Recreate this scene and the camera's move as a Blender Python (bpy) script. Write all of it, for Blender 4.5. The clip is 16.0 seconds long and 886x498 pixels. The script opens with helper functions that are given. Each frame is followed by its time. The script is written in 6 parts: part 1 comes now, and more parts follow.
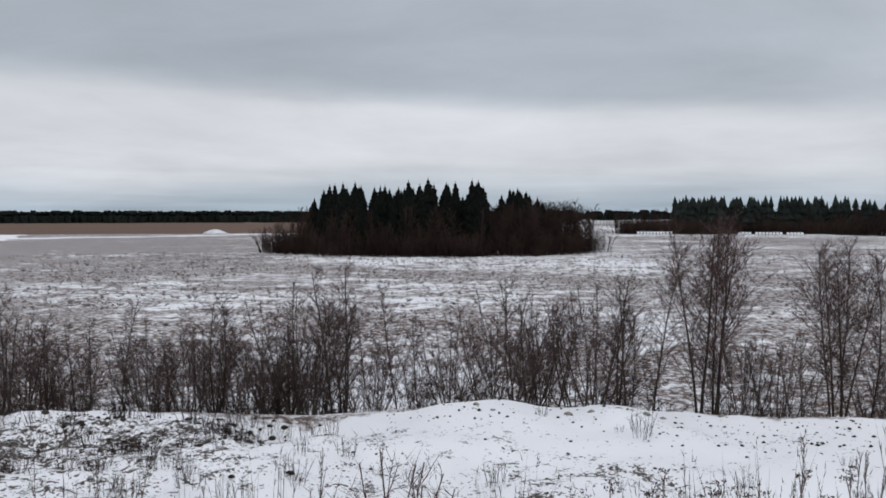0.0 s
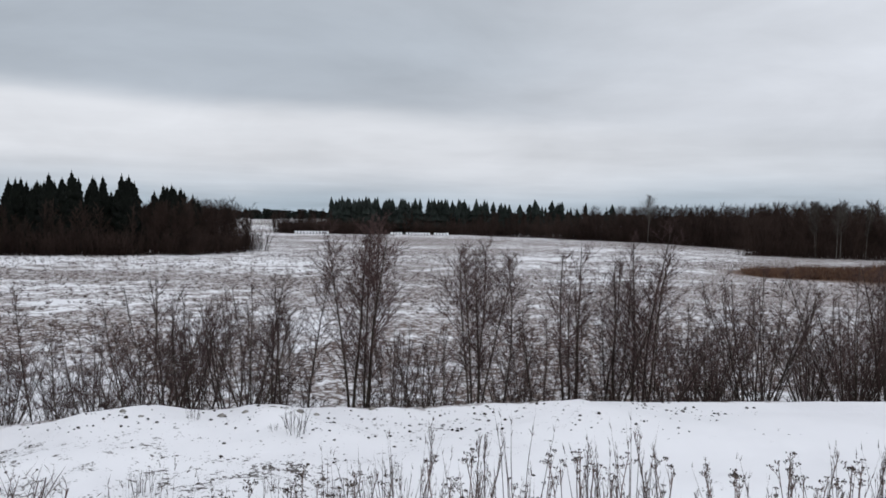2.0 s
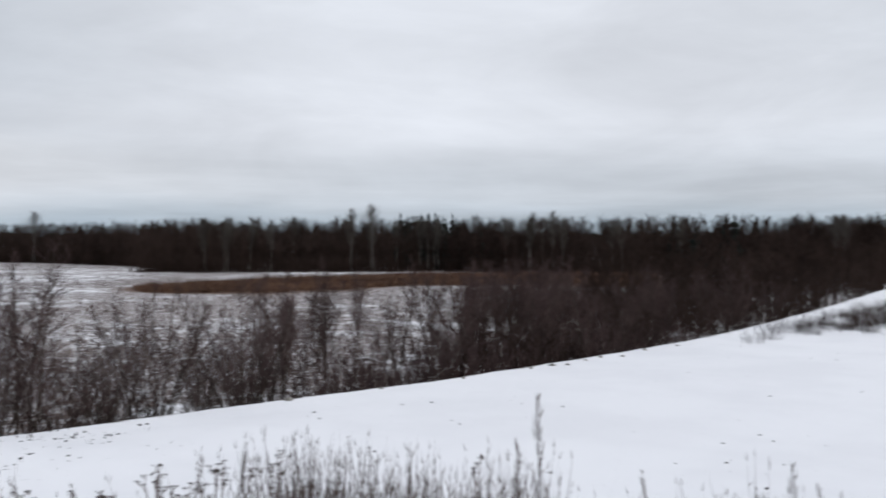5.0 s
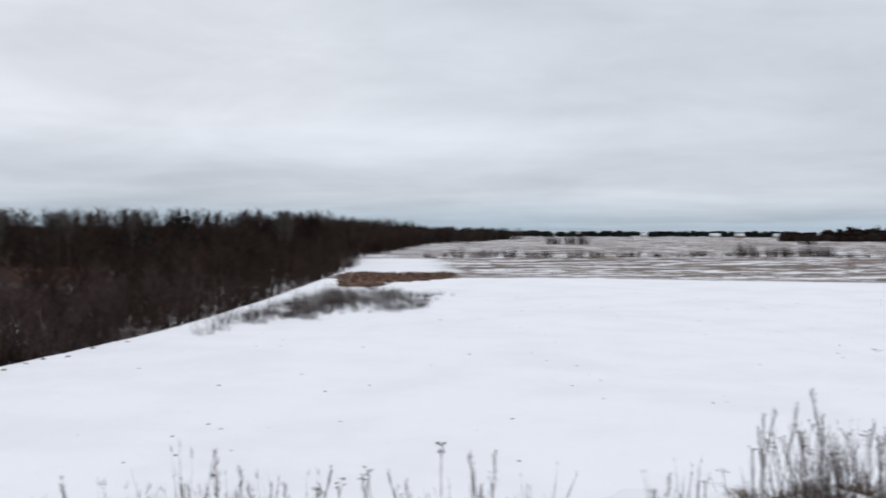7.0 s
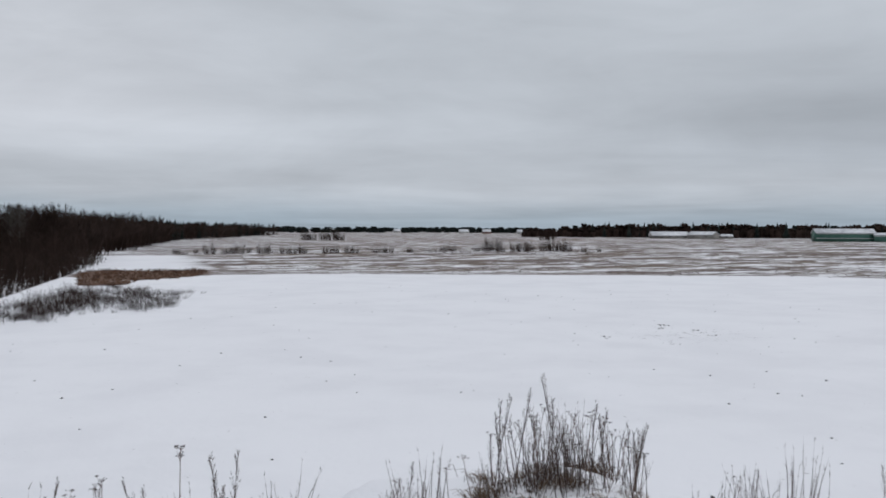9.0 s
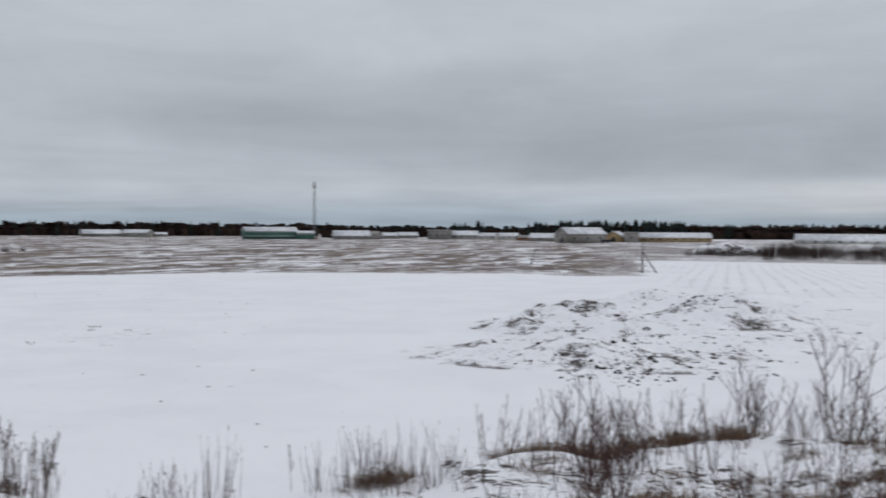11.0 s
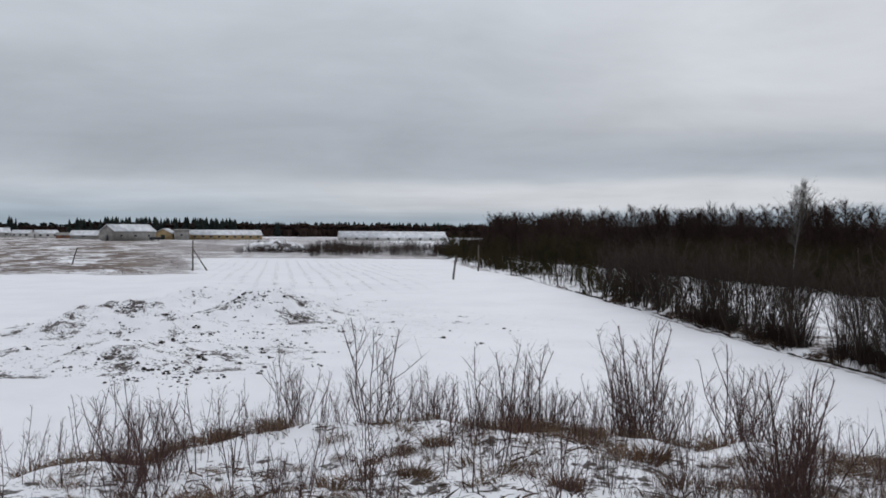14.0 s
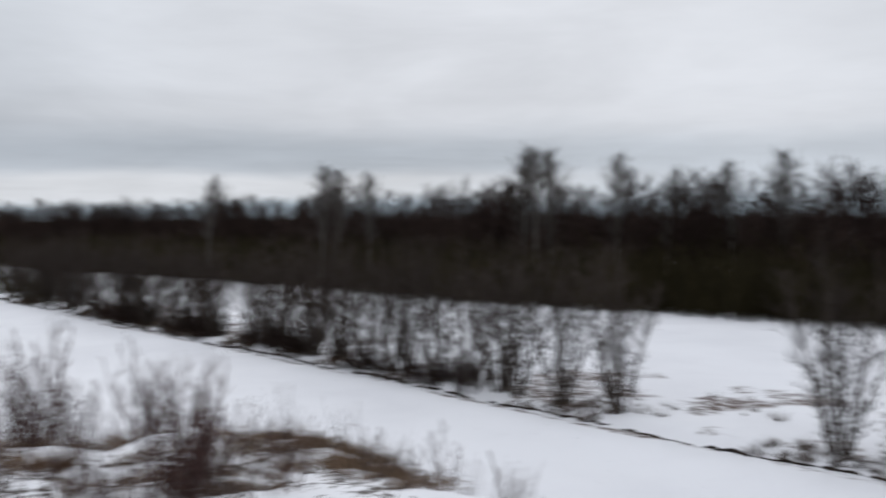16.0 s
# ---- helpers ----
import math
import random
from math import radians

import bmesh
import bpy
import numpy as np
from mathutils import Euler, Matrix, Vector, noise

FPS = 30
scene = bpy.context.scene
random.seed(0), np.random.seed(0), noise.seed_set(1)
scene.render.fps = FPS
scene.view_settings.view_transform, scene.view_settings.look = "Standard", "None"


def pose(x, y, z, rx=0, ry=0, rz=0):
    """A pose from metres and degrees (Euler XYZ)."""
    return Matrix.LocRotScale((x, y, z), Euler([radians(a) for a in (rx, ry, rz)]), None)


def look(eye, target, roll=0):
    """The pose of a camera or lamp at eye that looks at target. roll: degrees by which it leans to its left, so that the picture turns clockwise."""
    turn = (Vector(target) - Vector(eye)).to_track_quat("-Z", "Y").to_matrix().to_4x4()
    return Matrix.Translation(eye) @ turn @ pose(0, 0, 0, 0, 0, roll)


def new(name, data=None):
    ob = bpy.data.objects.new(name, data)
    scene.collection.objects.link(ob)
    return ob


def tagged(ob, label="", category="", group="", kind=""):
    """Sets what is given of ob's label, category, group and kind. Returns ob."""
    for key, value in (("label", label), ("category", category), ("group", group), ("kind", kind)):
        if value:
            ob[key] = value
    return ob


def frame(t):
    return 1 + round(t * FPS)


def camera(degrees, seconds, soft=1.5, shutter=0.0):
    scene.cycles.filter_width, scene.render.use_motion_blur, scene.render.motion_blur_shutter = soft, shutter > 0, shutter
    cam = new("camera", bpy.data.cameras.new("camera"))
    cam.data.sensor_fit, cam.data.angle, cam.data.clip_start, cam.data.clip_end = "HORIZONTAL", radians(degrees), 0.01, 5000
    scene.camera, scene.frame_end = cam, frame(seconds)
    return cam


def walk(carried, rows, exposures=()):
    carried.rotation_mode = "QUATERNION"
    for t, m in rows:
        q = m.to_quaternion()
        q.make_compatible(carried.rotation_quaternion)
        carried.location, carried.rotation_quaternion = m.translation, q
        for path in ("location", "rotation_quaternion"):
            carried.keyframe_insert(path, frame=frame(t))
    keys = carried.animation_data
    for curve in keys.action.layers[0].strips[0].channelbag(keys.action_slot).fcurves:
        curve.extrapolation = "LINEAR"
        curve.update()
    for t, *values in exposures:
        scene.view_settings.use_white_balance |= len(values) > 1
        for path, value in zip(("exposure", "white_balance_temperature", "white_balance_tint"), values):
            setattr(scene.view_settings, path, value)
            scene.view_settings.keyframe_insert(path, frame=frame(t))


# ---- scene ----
cam = camera(50.75, 16.0, soft=1.7, shutter=0.3)
EYE = 8.0
ARM = 0.3


def held(rx, ry, rz):
    """The camera held at arm's length from the turning body."""
    a = radians(rz)
    return pose(-ARM * math.sin(a), ARM * math.cos(a), EYE, rx, ry, rz)


PATH = [
    (0.0, held(87.95, 0.08, -0.00)),
    (0.5, held(88.26, 0.14, 0.10)),
    (1.0, held(88.35, 0.22, 0.15)),
    (1.2, held(88.30, 0.31, 0.00)),
    (1.3, held(88.28, 0.35, -1.20)),
    (1.4, held(88.25, 0.40, -3.70)),
    (1.5, held(88.23, 0.44, -8.29)),
    (1.6, held(88.19, 0.18, -12.10)),
    (1.7, held(88.15, -0.08, -17.60)),
    (1.8, held(88.11, -0.34, -20.30)),
    (2.0, held(88.03, -0.86, -20.73)),
    (2.5, held(88.50, 0.12, -20.46)),
    (2.7, held(88.57, 0.20, -20.50)),
    (2.8, held(88.60, 0.23, -20.90)),
    (2.9, held(88.64, 0.27, -22.30)),
    (3.0, held(88.67, 0.31, -24.65)),
    (3.1, held(88.87, 0.21, -29.50)),
    (3.2, held(89.07, 0.11, -33.98)),
    (3.3, held(89.08, 0.11, -38.00)),
    (3.4, held(89.08, 0.12, -41.20)),
    (3.6, held(89.09, 0.13, -43.40)),
    (4.2, held(89.13, 0.15, -44.20)),
    (4.5, held(89.15, 0.17, -47.20)),
    (5.3, held(89.20, 0.20, -63.07)),
    (5.4, held(89.08, 0.32, -65.00)),
    (5.5, held(88.97, 0.44, -66.89)),
    (5.6, held(88.94, 0.29, -69.00)),
    (5.7, held(88.91, 0.13, -71.10)),
    (5.8, held(88.88, -0.02, -72.40)),
    (6.0, held(88.82, -0.33, -72.12)),
    (6.5, held(88.91, 0.09, -72.78)),
    (6.6, held(88.92, 0.05, -74.40)),
    (6.7, held(88.92, 0.01, -77.90)),
    (6.8, held(88.93, -0.02, -81.90)),
    (6.9, held(88.93, -0.06, -86.20)),
    (7.0, held(88.94, -0.10, -89.39)),
    (7.1, held(88.91, -0.05, -90.40)),
    (7.5, held(88.81, 0.13, -90.29)),
    (7.7, held(88.79, 0.13, -90.40)),
    (7.8, held(88.77, 0.12, -90.70)),
    (7.9, held(88.76, 0.12, -91.80)),
    (8.0, held(88.75, 0.12, -93.94)),
    (8.1, held(88.73, 0.08, -97.00)),
    (8.2, held(88.71, 0.04, -100.60)),
    (8.3, held(88.70, -0.01, -102.70)),
    (8.5, held(88.66, -0.09, -103.74)),
    (9.0, held(88.72, -0.18, -104.33)),
    (9.1, held(88.79, -0.23, -105.80)),
    (9.2, held(88.85, -0.28, -108.80)),
    (9.3, held(88.92, -0.32, -112.80)),
    (9.4, held(88.98, -0.37, -116.50)),
    (9.5, held(89.05, -0.42, -119.11)),
    (9.6, held(88.91, -0.40, -120.40)),
    (9.7, held(88.77, -0.38, -121.10)),
    (10.0, held(88.76, -0.37, -121.80)),
    (10.3, held(88.76, -0.36, -123.00)),
    (11.2, held(88.74, -0.32, -141.00)),
    (11.6, held(88.73, -0.31, -142.20)),
    (11.8, held(88.73, -0.30, -142.82)),
    (11.9, held(88.73, -0.39, -143.60)),
    (12.0, held(88.73, -0.47, -144.83)),
    (12.1, held(88.74, -0.48, -147.30)),
    (12.2, held(88.74, -0.48, -149.90)),
    (12.3, held(88.75, -0.49, -152.20)),
    (12.4, held(88.75, -0.49, -153.50)),
    (12.5, held(88.76, -0.50, -153.96)),
    (13.0, held(88.40, -0.36, -154.08)),
    (13.1, held(88.51, -0.41, -154.30)),
    (13.2, held(88.62, -0.45, -154.80)),
    (13.3, held(88.72, -0.50, -156.80)),
    (13.4, held(88.83, -0.54, -159.70)),
    (13.5, held(88.94, -0.59, -162.40)),
    (13.6, held(88.91, -0.56, -164.30)),
    (13.7, held(88.87, -0.53, -165.30)),
    (14.0, held(88.77, -0.45, -165.02)),
    (14.2, held(88.73, -0.21, -165.30)),
    (14.3, held(88.70, -0.08, -166.40)),
    (14.4, held(88.68, 0.04, -168.50)),
    (14.5, held(88.66, 0.16, -171.27)),
    (14.6, held(88.72, 0.09, -176.00)),
    (14.7, held(88.78, 0.01, -180.20)),
    (14.8, held(88.85, -0.06, -184.40)),
    (14.9, held(88.91, -0.14, -186.20)),
    (15.0, held(88.97, -0.21, -187.01)),
    (15.1, held(88.94, -0.22, -187.35)),
    (15.3, held(88.87, -0.25, -187.10)),
    (15.5, held(88.80, -0.28, -187.03)),
    (15.6, held(88.73, -0.17, -187.10)),
    (15.7, held(88.66, -0.06, -187.70)),
    (15.8, held(88.59, 0.04, -190.20)),
    (15.9, held(88.52, 0.15, -194.60)),
    (16.0, held(88.45, 0.26, -199.68)),
]
EXPOSURE = ((0.0, 0.0), (2.0, 0.08), (3.0, 0.1), (5.3, 0.12), (6.5, 0.12), (7.0, 0.18), (7.5, -0.01), (8.0, -0.03), (8.5, -0.14), (12.5, -0.19), (13.5, -0.2), (14.0, -0.11), (15.2, 0.1), (16.0, 0.03))
walk(cam, PATH, EXPOSURE)

# ---- sky and light: a closed winter overcast ----
world = bpy.data.worlds.new("overcast_sky")
scene.world = world
world.use_nodes = True


class Nodes:
    """A short hand for node trees."""

    def __init__(self, tree):
        self.t = tree

    def n(self, kind, **props):
        node = self.t.nodes.new(kind)
        for k, v in props.items():
            if k == "operation":
                node.operation = v
            elif k == "blend":
                node.data_type, node.blend_type = "RGBA", v
            elif k == "attr":
                node.attribute_name = v
        return node

    def put(self, sock, v):
        if isinstance(v, bpy.types.NodeSocket):
            self.t.links.new(v, sock)
        elif isinstance(v, (tuple, list)) and len(v) == 3 and sock.type == "RGBA":
            sock.default_value = (*v, 1)
        else:
            sock.default_value = v

    def math(self, op, a, b=0.0, c=0.0):
        m = self.n("ShaderNodeMath", operation=op)
        for s, v in zip(m.inputs, (a, b, c)):
            self.put(s, v)
        return m.outputs[0]

    def step(self, v, lo, hi, to_lo=0.0, to_hi=1.0):
        m = self.n("ShaderNodeMapRange")
        m.interpolation_type = "SMOOTHSTEP"
        for s, x in zip(m.inputs, (v, lo, hi, to_lo, to_hi)):
            self.put(s, x)
        return m.outputs[0]

    def mix(self, f, a, b, blend="MIX"):
        m = self.n("ShaderNodeMix", blend=blend)
        self.put(m.inputs[0], f)
        self.put(m.inputs[6], a)
        self.put(m.inputs[7], b)
        return m.outputs[2]

    def noise(self, vec, scale, detail=3.0, rough=0.55, dist=0.0):
        m = self.n("ShaderNodeTexNoise")
        if vec is not None:
            self.put(m.inputs["Vector"], vec)
        self.put(m.inputs["Scale"], scale)
        self.put(m.inputs["Detail"], detail)
        self.put(m.inputs["Roughness"], rough)
        self.put(m.inputs["Distortion"], dist)
        return m.outputs[0]

    def xyz(self, vec):
        m = self.n("ShaderNodeSeparateXYZ")
        self.put(m.inputs[0], vec)
        return m.outputs

    def join(self, x, y, z):
        m = self.n("ShaderNodeCombineXYZ")
        for s, v in zip(m.inputs, (x, y, z)):
            self.put(s, v)
        return m.outputs[0]


def build_sky():
    k = Nodes(world.node_tree)
    bg = world.node_tree.nodes["Background"]
    d = k.n("ShaderNodeTexCoord").outputs["Generated"]
    x, y, z = k.xyz(d)
    zz = k.math("ADD", k.math("MAXIMUM", z, 0.0), 0.045)
    flat = k.join(k.math("DIVIDE", x, zz), k.math("DIVIDE", y, zz), 0.0)
    soft = k.noise(flat, 0.22, 4.0, 0.5, 0.4)
    fine = k.noise(flat, 0.8, 5.0, 0.6, 0.3)
    roll = k.noise(k.join(x, y, k.math("MULTIPLY", z, 5.0)), 2.6, 4.0, 0.55)
    # height above the horizon, waved by the cloud base
    e = k.math("ADD", z, k.math("MULTIPLY", k.math("SUBTRACT", roll, 0.5), 0.045))

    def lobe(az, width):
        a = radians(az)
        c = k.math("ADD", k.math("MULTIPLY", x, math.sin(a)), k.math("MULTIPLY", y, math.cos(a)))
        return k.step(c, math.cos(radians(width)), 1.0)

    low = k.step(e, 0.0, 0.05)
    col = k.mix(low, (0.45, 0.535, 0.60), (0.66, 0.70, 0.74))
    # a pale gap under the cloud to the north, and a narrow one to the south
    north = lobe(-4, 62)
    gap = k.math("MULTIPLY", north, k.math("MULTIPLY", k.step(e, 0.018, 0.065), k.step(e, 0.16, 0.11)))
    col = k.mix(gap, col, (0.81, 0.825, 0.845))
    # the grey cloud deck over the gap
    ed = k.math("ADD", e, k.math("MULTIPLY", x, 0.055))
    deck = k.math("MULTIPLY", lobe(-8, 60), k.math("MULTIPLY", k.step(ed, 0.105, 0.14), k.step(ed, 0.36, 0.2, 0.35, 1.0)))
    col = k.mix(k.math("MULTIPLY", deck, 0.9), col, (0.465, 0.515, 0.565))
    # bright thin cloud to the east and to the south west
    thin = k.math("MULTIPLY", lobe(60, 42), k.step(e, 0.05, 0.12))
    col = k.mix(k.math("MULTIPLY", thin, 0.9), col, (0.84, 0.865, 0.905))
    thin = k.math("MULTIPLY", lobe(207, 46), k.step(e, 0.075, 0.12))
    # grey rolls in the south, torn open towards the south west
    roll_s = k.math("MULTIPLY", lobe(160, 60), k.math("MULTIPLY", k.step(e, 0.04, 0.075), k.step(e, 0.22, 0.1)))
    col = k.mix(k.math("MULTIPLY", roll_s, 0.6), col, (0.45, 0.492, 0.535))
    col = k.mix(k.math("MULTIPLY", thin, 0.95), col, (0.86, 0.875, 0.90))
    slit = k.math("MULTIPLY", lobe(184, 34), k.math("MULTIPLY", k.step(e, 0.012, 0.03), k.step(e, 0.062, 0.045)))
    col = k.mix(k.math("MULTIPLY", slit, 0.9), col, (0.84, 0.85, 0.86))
    # streaks and mottling of the cloud base
    tone = k.math("ADD", k.math("MULTIPLY", soft, 0.56), k.math("MULTIPLY", fine, 0.16))
    puff = k.noise(k.join(x, y, k.math("MULTIPLY", z, 3.0)), 4.2, 6.0, 0.58, 0.5)
    tone = k.math("ADD", tone, k.math("MULTIPLY", puff, 0.36))
    tone = k.math("ADD", tone, 0.47)
    col = k.mix(1.0, col, k.join(tone, tone, tone), "MULTIPLY")
    # the deck is thinner and brighter overhead
    over = k.step(z, 0.25, 0.9)
    col = k.mix(over, col, (1.14, 1.17, 1.23))
    clear = k.n("ShaderNodeTexSky")
    clear.sky_type, clear.sun_disc = "NISHITA", False
    clear.sun_elevation, clear.sun_rotation = radians(22), radians(195)
    veil = k.math("MULTIPLY", k.step(z, 0.2, 0.6), 0.006)
    col = k.mix(veil, col, clear.outputs[0])
    col = k.mix(1.0, col, (0.985, 1.0, 1.04), "MULTIPLY")
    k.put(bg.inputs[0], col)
    k.put(bg.inputs[1], 0.82)


build_sky()

sun_data = bpy.data.lights.new("veiled_sun", "SUN")
sun_data.energy, sun_data.angle, sun_data.color = 0.35, radians(40), (1.0, 0.97, 0.93)
sun = new("veiled_sun", sun_data)
sun.matrix_world = look((0, 0, 60), (-15.5 * math.sin(radians(195)), -58 * math.cos(radians(195)), 60 - 15), 0)

# ---- materials ----


def material(name, rough=0.9):
    m = bpy.data.materials.new(name)
    m.use_nodes = True
    k = Nodes(m.node_tree)
    b = m.node_tree.nodes["Principled BSDF"]
    b.inputs["Roughness"].default_value = rough
    b.inputs["Specular IOR Level"].default_value = 0.25
    return m, k, b


def mottled(name, dark, light, scale, rough=0.9, stretch=(1, 1, 1), by_object=0.25, island=False, bump=0.0, detail=4.0, spec=0.25):
    """A surface whose colour wanders between two tones at two scales."""
    m, k, b = material(name, rough)
    b.inputs["Specular IOR Level"].default_value = spec
    p = k.n("ShaderNodeTexCoord").outputs["Object"]
    mp = k.n("ShaderNodeMapping")
    k.put(mp.inputs[0], p)
    mp.inputs["Scale"].default_value = stretch
    a = k.noise(mp.outputs[0], scale, detail, 0.6)
    c = k.noise(mp.outputs[0], scale * 0.13, 2.0, 0.5)
    f = k.step(k.math("ADD", k.math("MULTIPLY", a, 0.6), k.math("MULTIPLY", c, 0.4)), 0.32, 0.68)
    col = k.mix(f, dark, light)
    if island:
        r = k.n("ShaderNodeNewGeometry").outputs["Random Per Island"]
    else:
        r = k.n("ShaderNodeObjectInfo").outputs["Random"]
    t = k.math("ADD", 1 - by_object / 2, k.math("MULTIPLY", r, by_object))
    k.put(b.inputs["Base Color"], k.mix(1.0, col, k.join(t, t, t), "MULTIPLY"))
    if bump:
        n = k.n("ShaderNodeBump")
        n.inputs["Strength"].default_value = bump
        k.put(n.inputs["Height"], a)
        k.put(b.inputs["Normal"], n.outputs[0])
    return m


def snowy_ground():
    """Thin snow over stubble and soil: how much pokes through is a property of each stretch of land."""
    m, k, b = material("snow_over_stubble", 0.75)
    p = k.n("ShaderNodeNewGeometry").outputs["Position"]
    veg = k.n("ShaderNodeAttribute", attr="stubble").outputs["Fac"]
    reed = k.n("ShaderNodeAttribute", attr="reed").outputs["Fac"]
    soil = k.n("ShaderNodeAttribute", attr="soil").outputs["Fac"]
    big = k.noise(p, 0.05, 3.0, 0.55)
    mid = k.noise(p, 0.22, 4.0, 0.6)
    small = k.noise(p, 1.7, 5.0, 0.68)
    tiny = k.noise(p, 9.0, 3.0, 0.6)
    clump = k.noise(p, 0.8, 5.0, 0.72)
    v = k.math("ADD", k.math("MULTIPLY", big, 0.17), k.math("MULTIPLY", mid, 0.31))
    v = k.math("ADD", v, k.math("ADD", k.math("MULTIPLY", small, 0.2), k.math("MULTIPLY", clump, 0.32)))
    cut = k.math("SUBTRACT", 0.765, k.math("MULTIPLY", veg, 0.56))
    bare = k.step(v, k.math("SUBTRACT", cut, 0.04), k.math("ADD", cut, 0.04))
    # single stalks and clods break the cover, except where reeds close it
    dash = k.step(k.noise(p, 2.6, 4.0, 0.7), 0.40, 0.54, 0.3, 1.0)
    bare = k.math("MULTIPLY", bare, k.math("MAXIMUM", dash, k.step(reed, 0.15, 0.5)))
    # drilled rows of the far eastern field, snow lying between them
    px, py, pz = k.xyz(p)
    drill = k.n("ShaderNodeAttribute", attr="drill").outputs["Fac"]
    along = k.math("SUBTRACT", k.math("MULTIPLY", py, 0.93), k.math("MULTIPLY", px, 0.37))
    across = k.math("ADD", k.math("MULTIPLY", px, 0.93), k.math("MULTIPLY", py, 0.37))
    row = k.noise(k.join(k.math("MULTIPLY", across, 0.085), k.math("MULTIPLY", along, 0.03), 0.0), 1.0, 6.0, 0.8, 0.6)
    row = k.step(k.math("ADD", row, k.math("MULTIPLY", k.math("SUBTRACT", mid, 0.5), 0.5)), 0.415, 0.52, 0.06, 0.97)
    bare = k.mix(k.math("MULTIPLY", drill, k.math("SUBTRACT", 1.0, k.step(reed, 0.3, 0.6))), bare, row)
    lo = k.math("SUBTRACT", 0.70, k.math("MULTIPLY", soil, 0.36))
    speck = k.step(k.math("ADD", k.math("MULTIPLY", small, 0.55), k.math("MULTIPLY", tiny, 0.45)), lo, k.math("ADD", lo, 0.05))
    drift = k.noise(p, 0.09, 3.0, 0.5, 0.6)
    snow = k.mix(k.step(k.math("ADD", k.math("MULTIPLY", mid, 0.5), k.math("MULTIPLY", drift, 0.5)), 0.36, 0.6), (0.79, 0.787, 0.803), (0.84, 0.837, 0.85))
    grass = k.mix(tiny, (0.041, 0.027, 0.022), (0.180, 0.124, 0.099))
    rust = k.mix(small, (0.056, 0.029, 0.018), (0.20, 0.108, 0.064))
    tan = k.mix(small, (0.075, 0.052, 0.038), (0.215, 0.158, 0.115))
    grass = k.mix(k.math("MULTIPLY", drill, k.step(k.noise(p, 0.03, 3.0, 0.6), 0.42, 0.58)), grass, tan)
    cover = k.mix(reed, grass, rust)
    dirt = k.mix(tiny, (0.018, 0.014, 0.012), (0.080, 0.060, 0.048))
    col = k.mix(bare, snow, cover)
    col = k.mix(k.math("MULTIPLY", speck, k.step(soil, 0.0, 0.12)), col, dirt)
    # furrows of the ploughed strip show as broken dark lines
    u = k.math("ADD", k.math("MULTIPLY", px, 0.906), k.math("MULTIPLY", py, 0.42))
    line = k.math("SINE", k.math("MULTIPLY", u, 2.75))
    line = k.step(k.math("ADD", line, k.math("MULTIPLY", k.math("SUBTRACT", small, 0.5), 10.0)), 1.35, 2.2)
    furrow = k.n("ShaderNodeAttribute", attr="furrow").outputs["Fac"]
    col = k.mix(k.math("MULTIPLY", line, furrow), col, dirt)
    k.put(b.inputs["Base Color"], col)
    k.put(b.inputs["Roughness"], k.math("ADD", 0.6, k.math("MULTIPLY", bare, 0.35)))
    bump = k.n("ShaderNodeBump")
    bump.inputs["Strength"].default_value = 0.5
    bump.inputs["Distance"].default_value = 0.12
    k.put(bump.inputs["Height"], k.math("ADD", k.math("MULTIPLY", small, 0.7), k.math("MULTIPLY", tiny, 0.15)))
    k.put(b.inputs["Normal"], bump.outputs[0])
    return m


GROUND = snowy_ground()
BARK = mottled("alder_bark", (0.022, 0.016, 0.013), (0.076, 0.060, 0.048), 6.0, 0.95, (1, 1, 0.3), 0.4, bump=0.4)
TWIG = mottled("bare_twigs", (0.038, 0.025, 0.024), (0.106, 0.072, 0.067), 1.2, 0.95, by_object=0.4, spec=0.06)
BIRCH = mottled("birch_bark", (0.05, 0.045, 0.04), (0.24, 0.225, 0.205), 3.0, 0.8, (1, 1, 2.5), 0.3)
DARK_TWIG = mottled("willow_twigs", (0.024, 0.018, 0.015), (0.066, 0.052, 0.043), 1.2, 0.95, by_object=0.4, spec=0.1)
RED_HAZE = mottled("birch_twigs", (0.045, 0.026, 0.024), (0.120, 0.076, 0.070), 1.2, 0.95, by_object=0.4)
CROWN_HAZE = mottled("grey_birch_twigs", (0.040, 0.034, 0.030), (0.105, 0.092, 0.080), 0.5, 0.95, by_object=0.4)
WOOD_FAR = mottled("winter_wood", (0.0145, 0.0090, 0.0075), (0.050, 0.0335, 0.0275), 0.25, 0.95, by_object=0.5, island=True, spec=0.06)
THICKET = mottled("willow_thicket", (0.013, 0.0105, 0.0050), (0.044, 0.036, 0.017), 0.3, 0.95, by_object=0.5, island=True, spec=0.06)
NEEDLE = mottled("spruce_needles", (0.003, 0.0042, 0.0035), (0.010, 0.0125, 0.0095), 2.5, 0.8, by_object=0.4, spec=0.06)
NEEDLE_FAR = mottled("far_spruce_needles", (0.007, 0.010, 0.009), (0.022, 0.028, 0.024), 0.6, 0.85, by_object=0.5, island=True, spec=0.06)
STALK = mottled("dry_stalk", (0.037, 0.025, 0.022), (0.126, 0.090, 0.078), 8.0, 0.9, by_object=0.4)
RED_TWIG = mottled("reddish_sapling_bark", (0.032, 0.016, 0.014), (0.105, 0.056, 0.048), 6.0, 0.85, by_object=0.4)
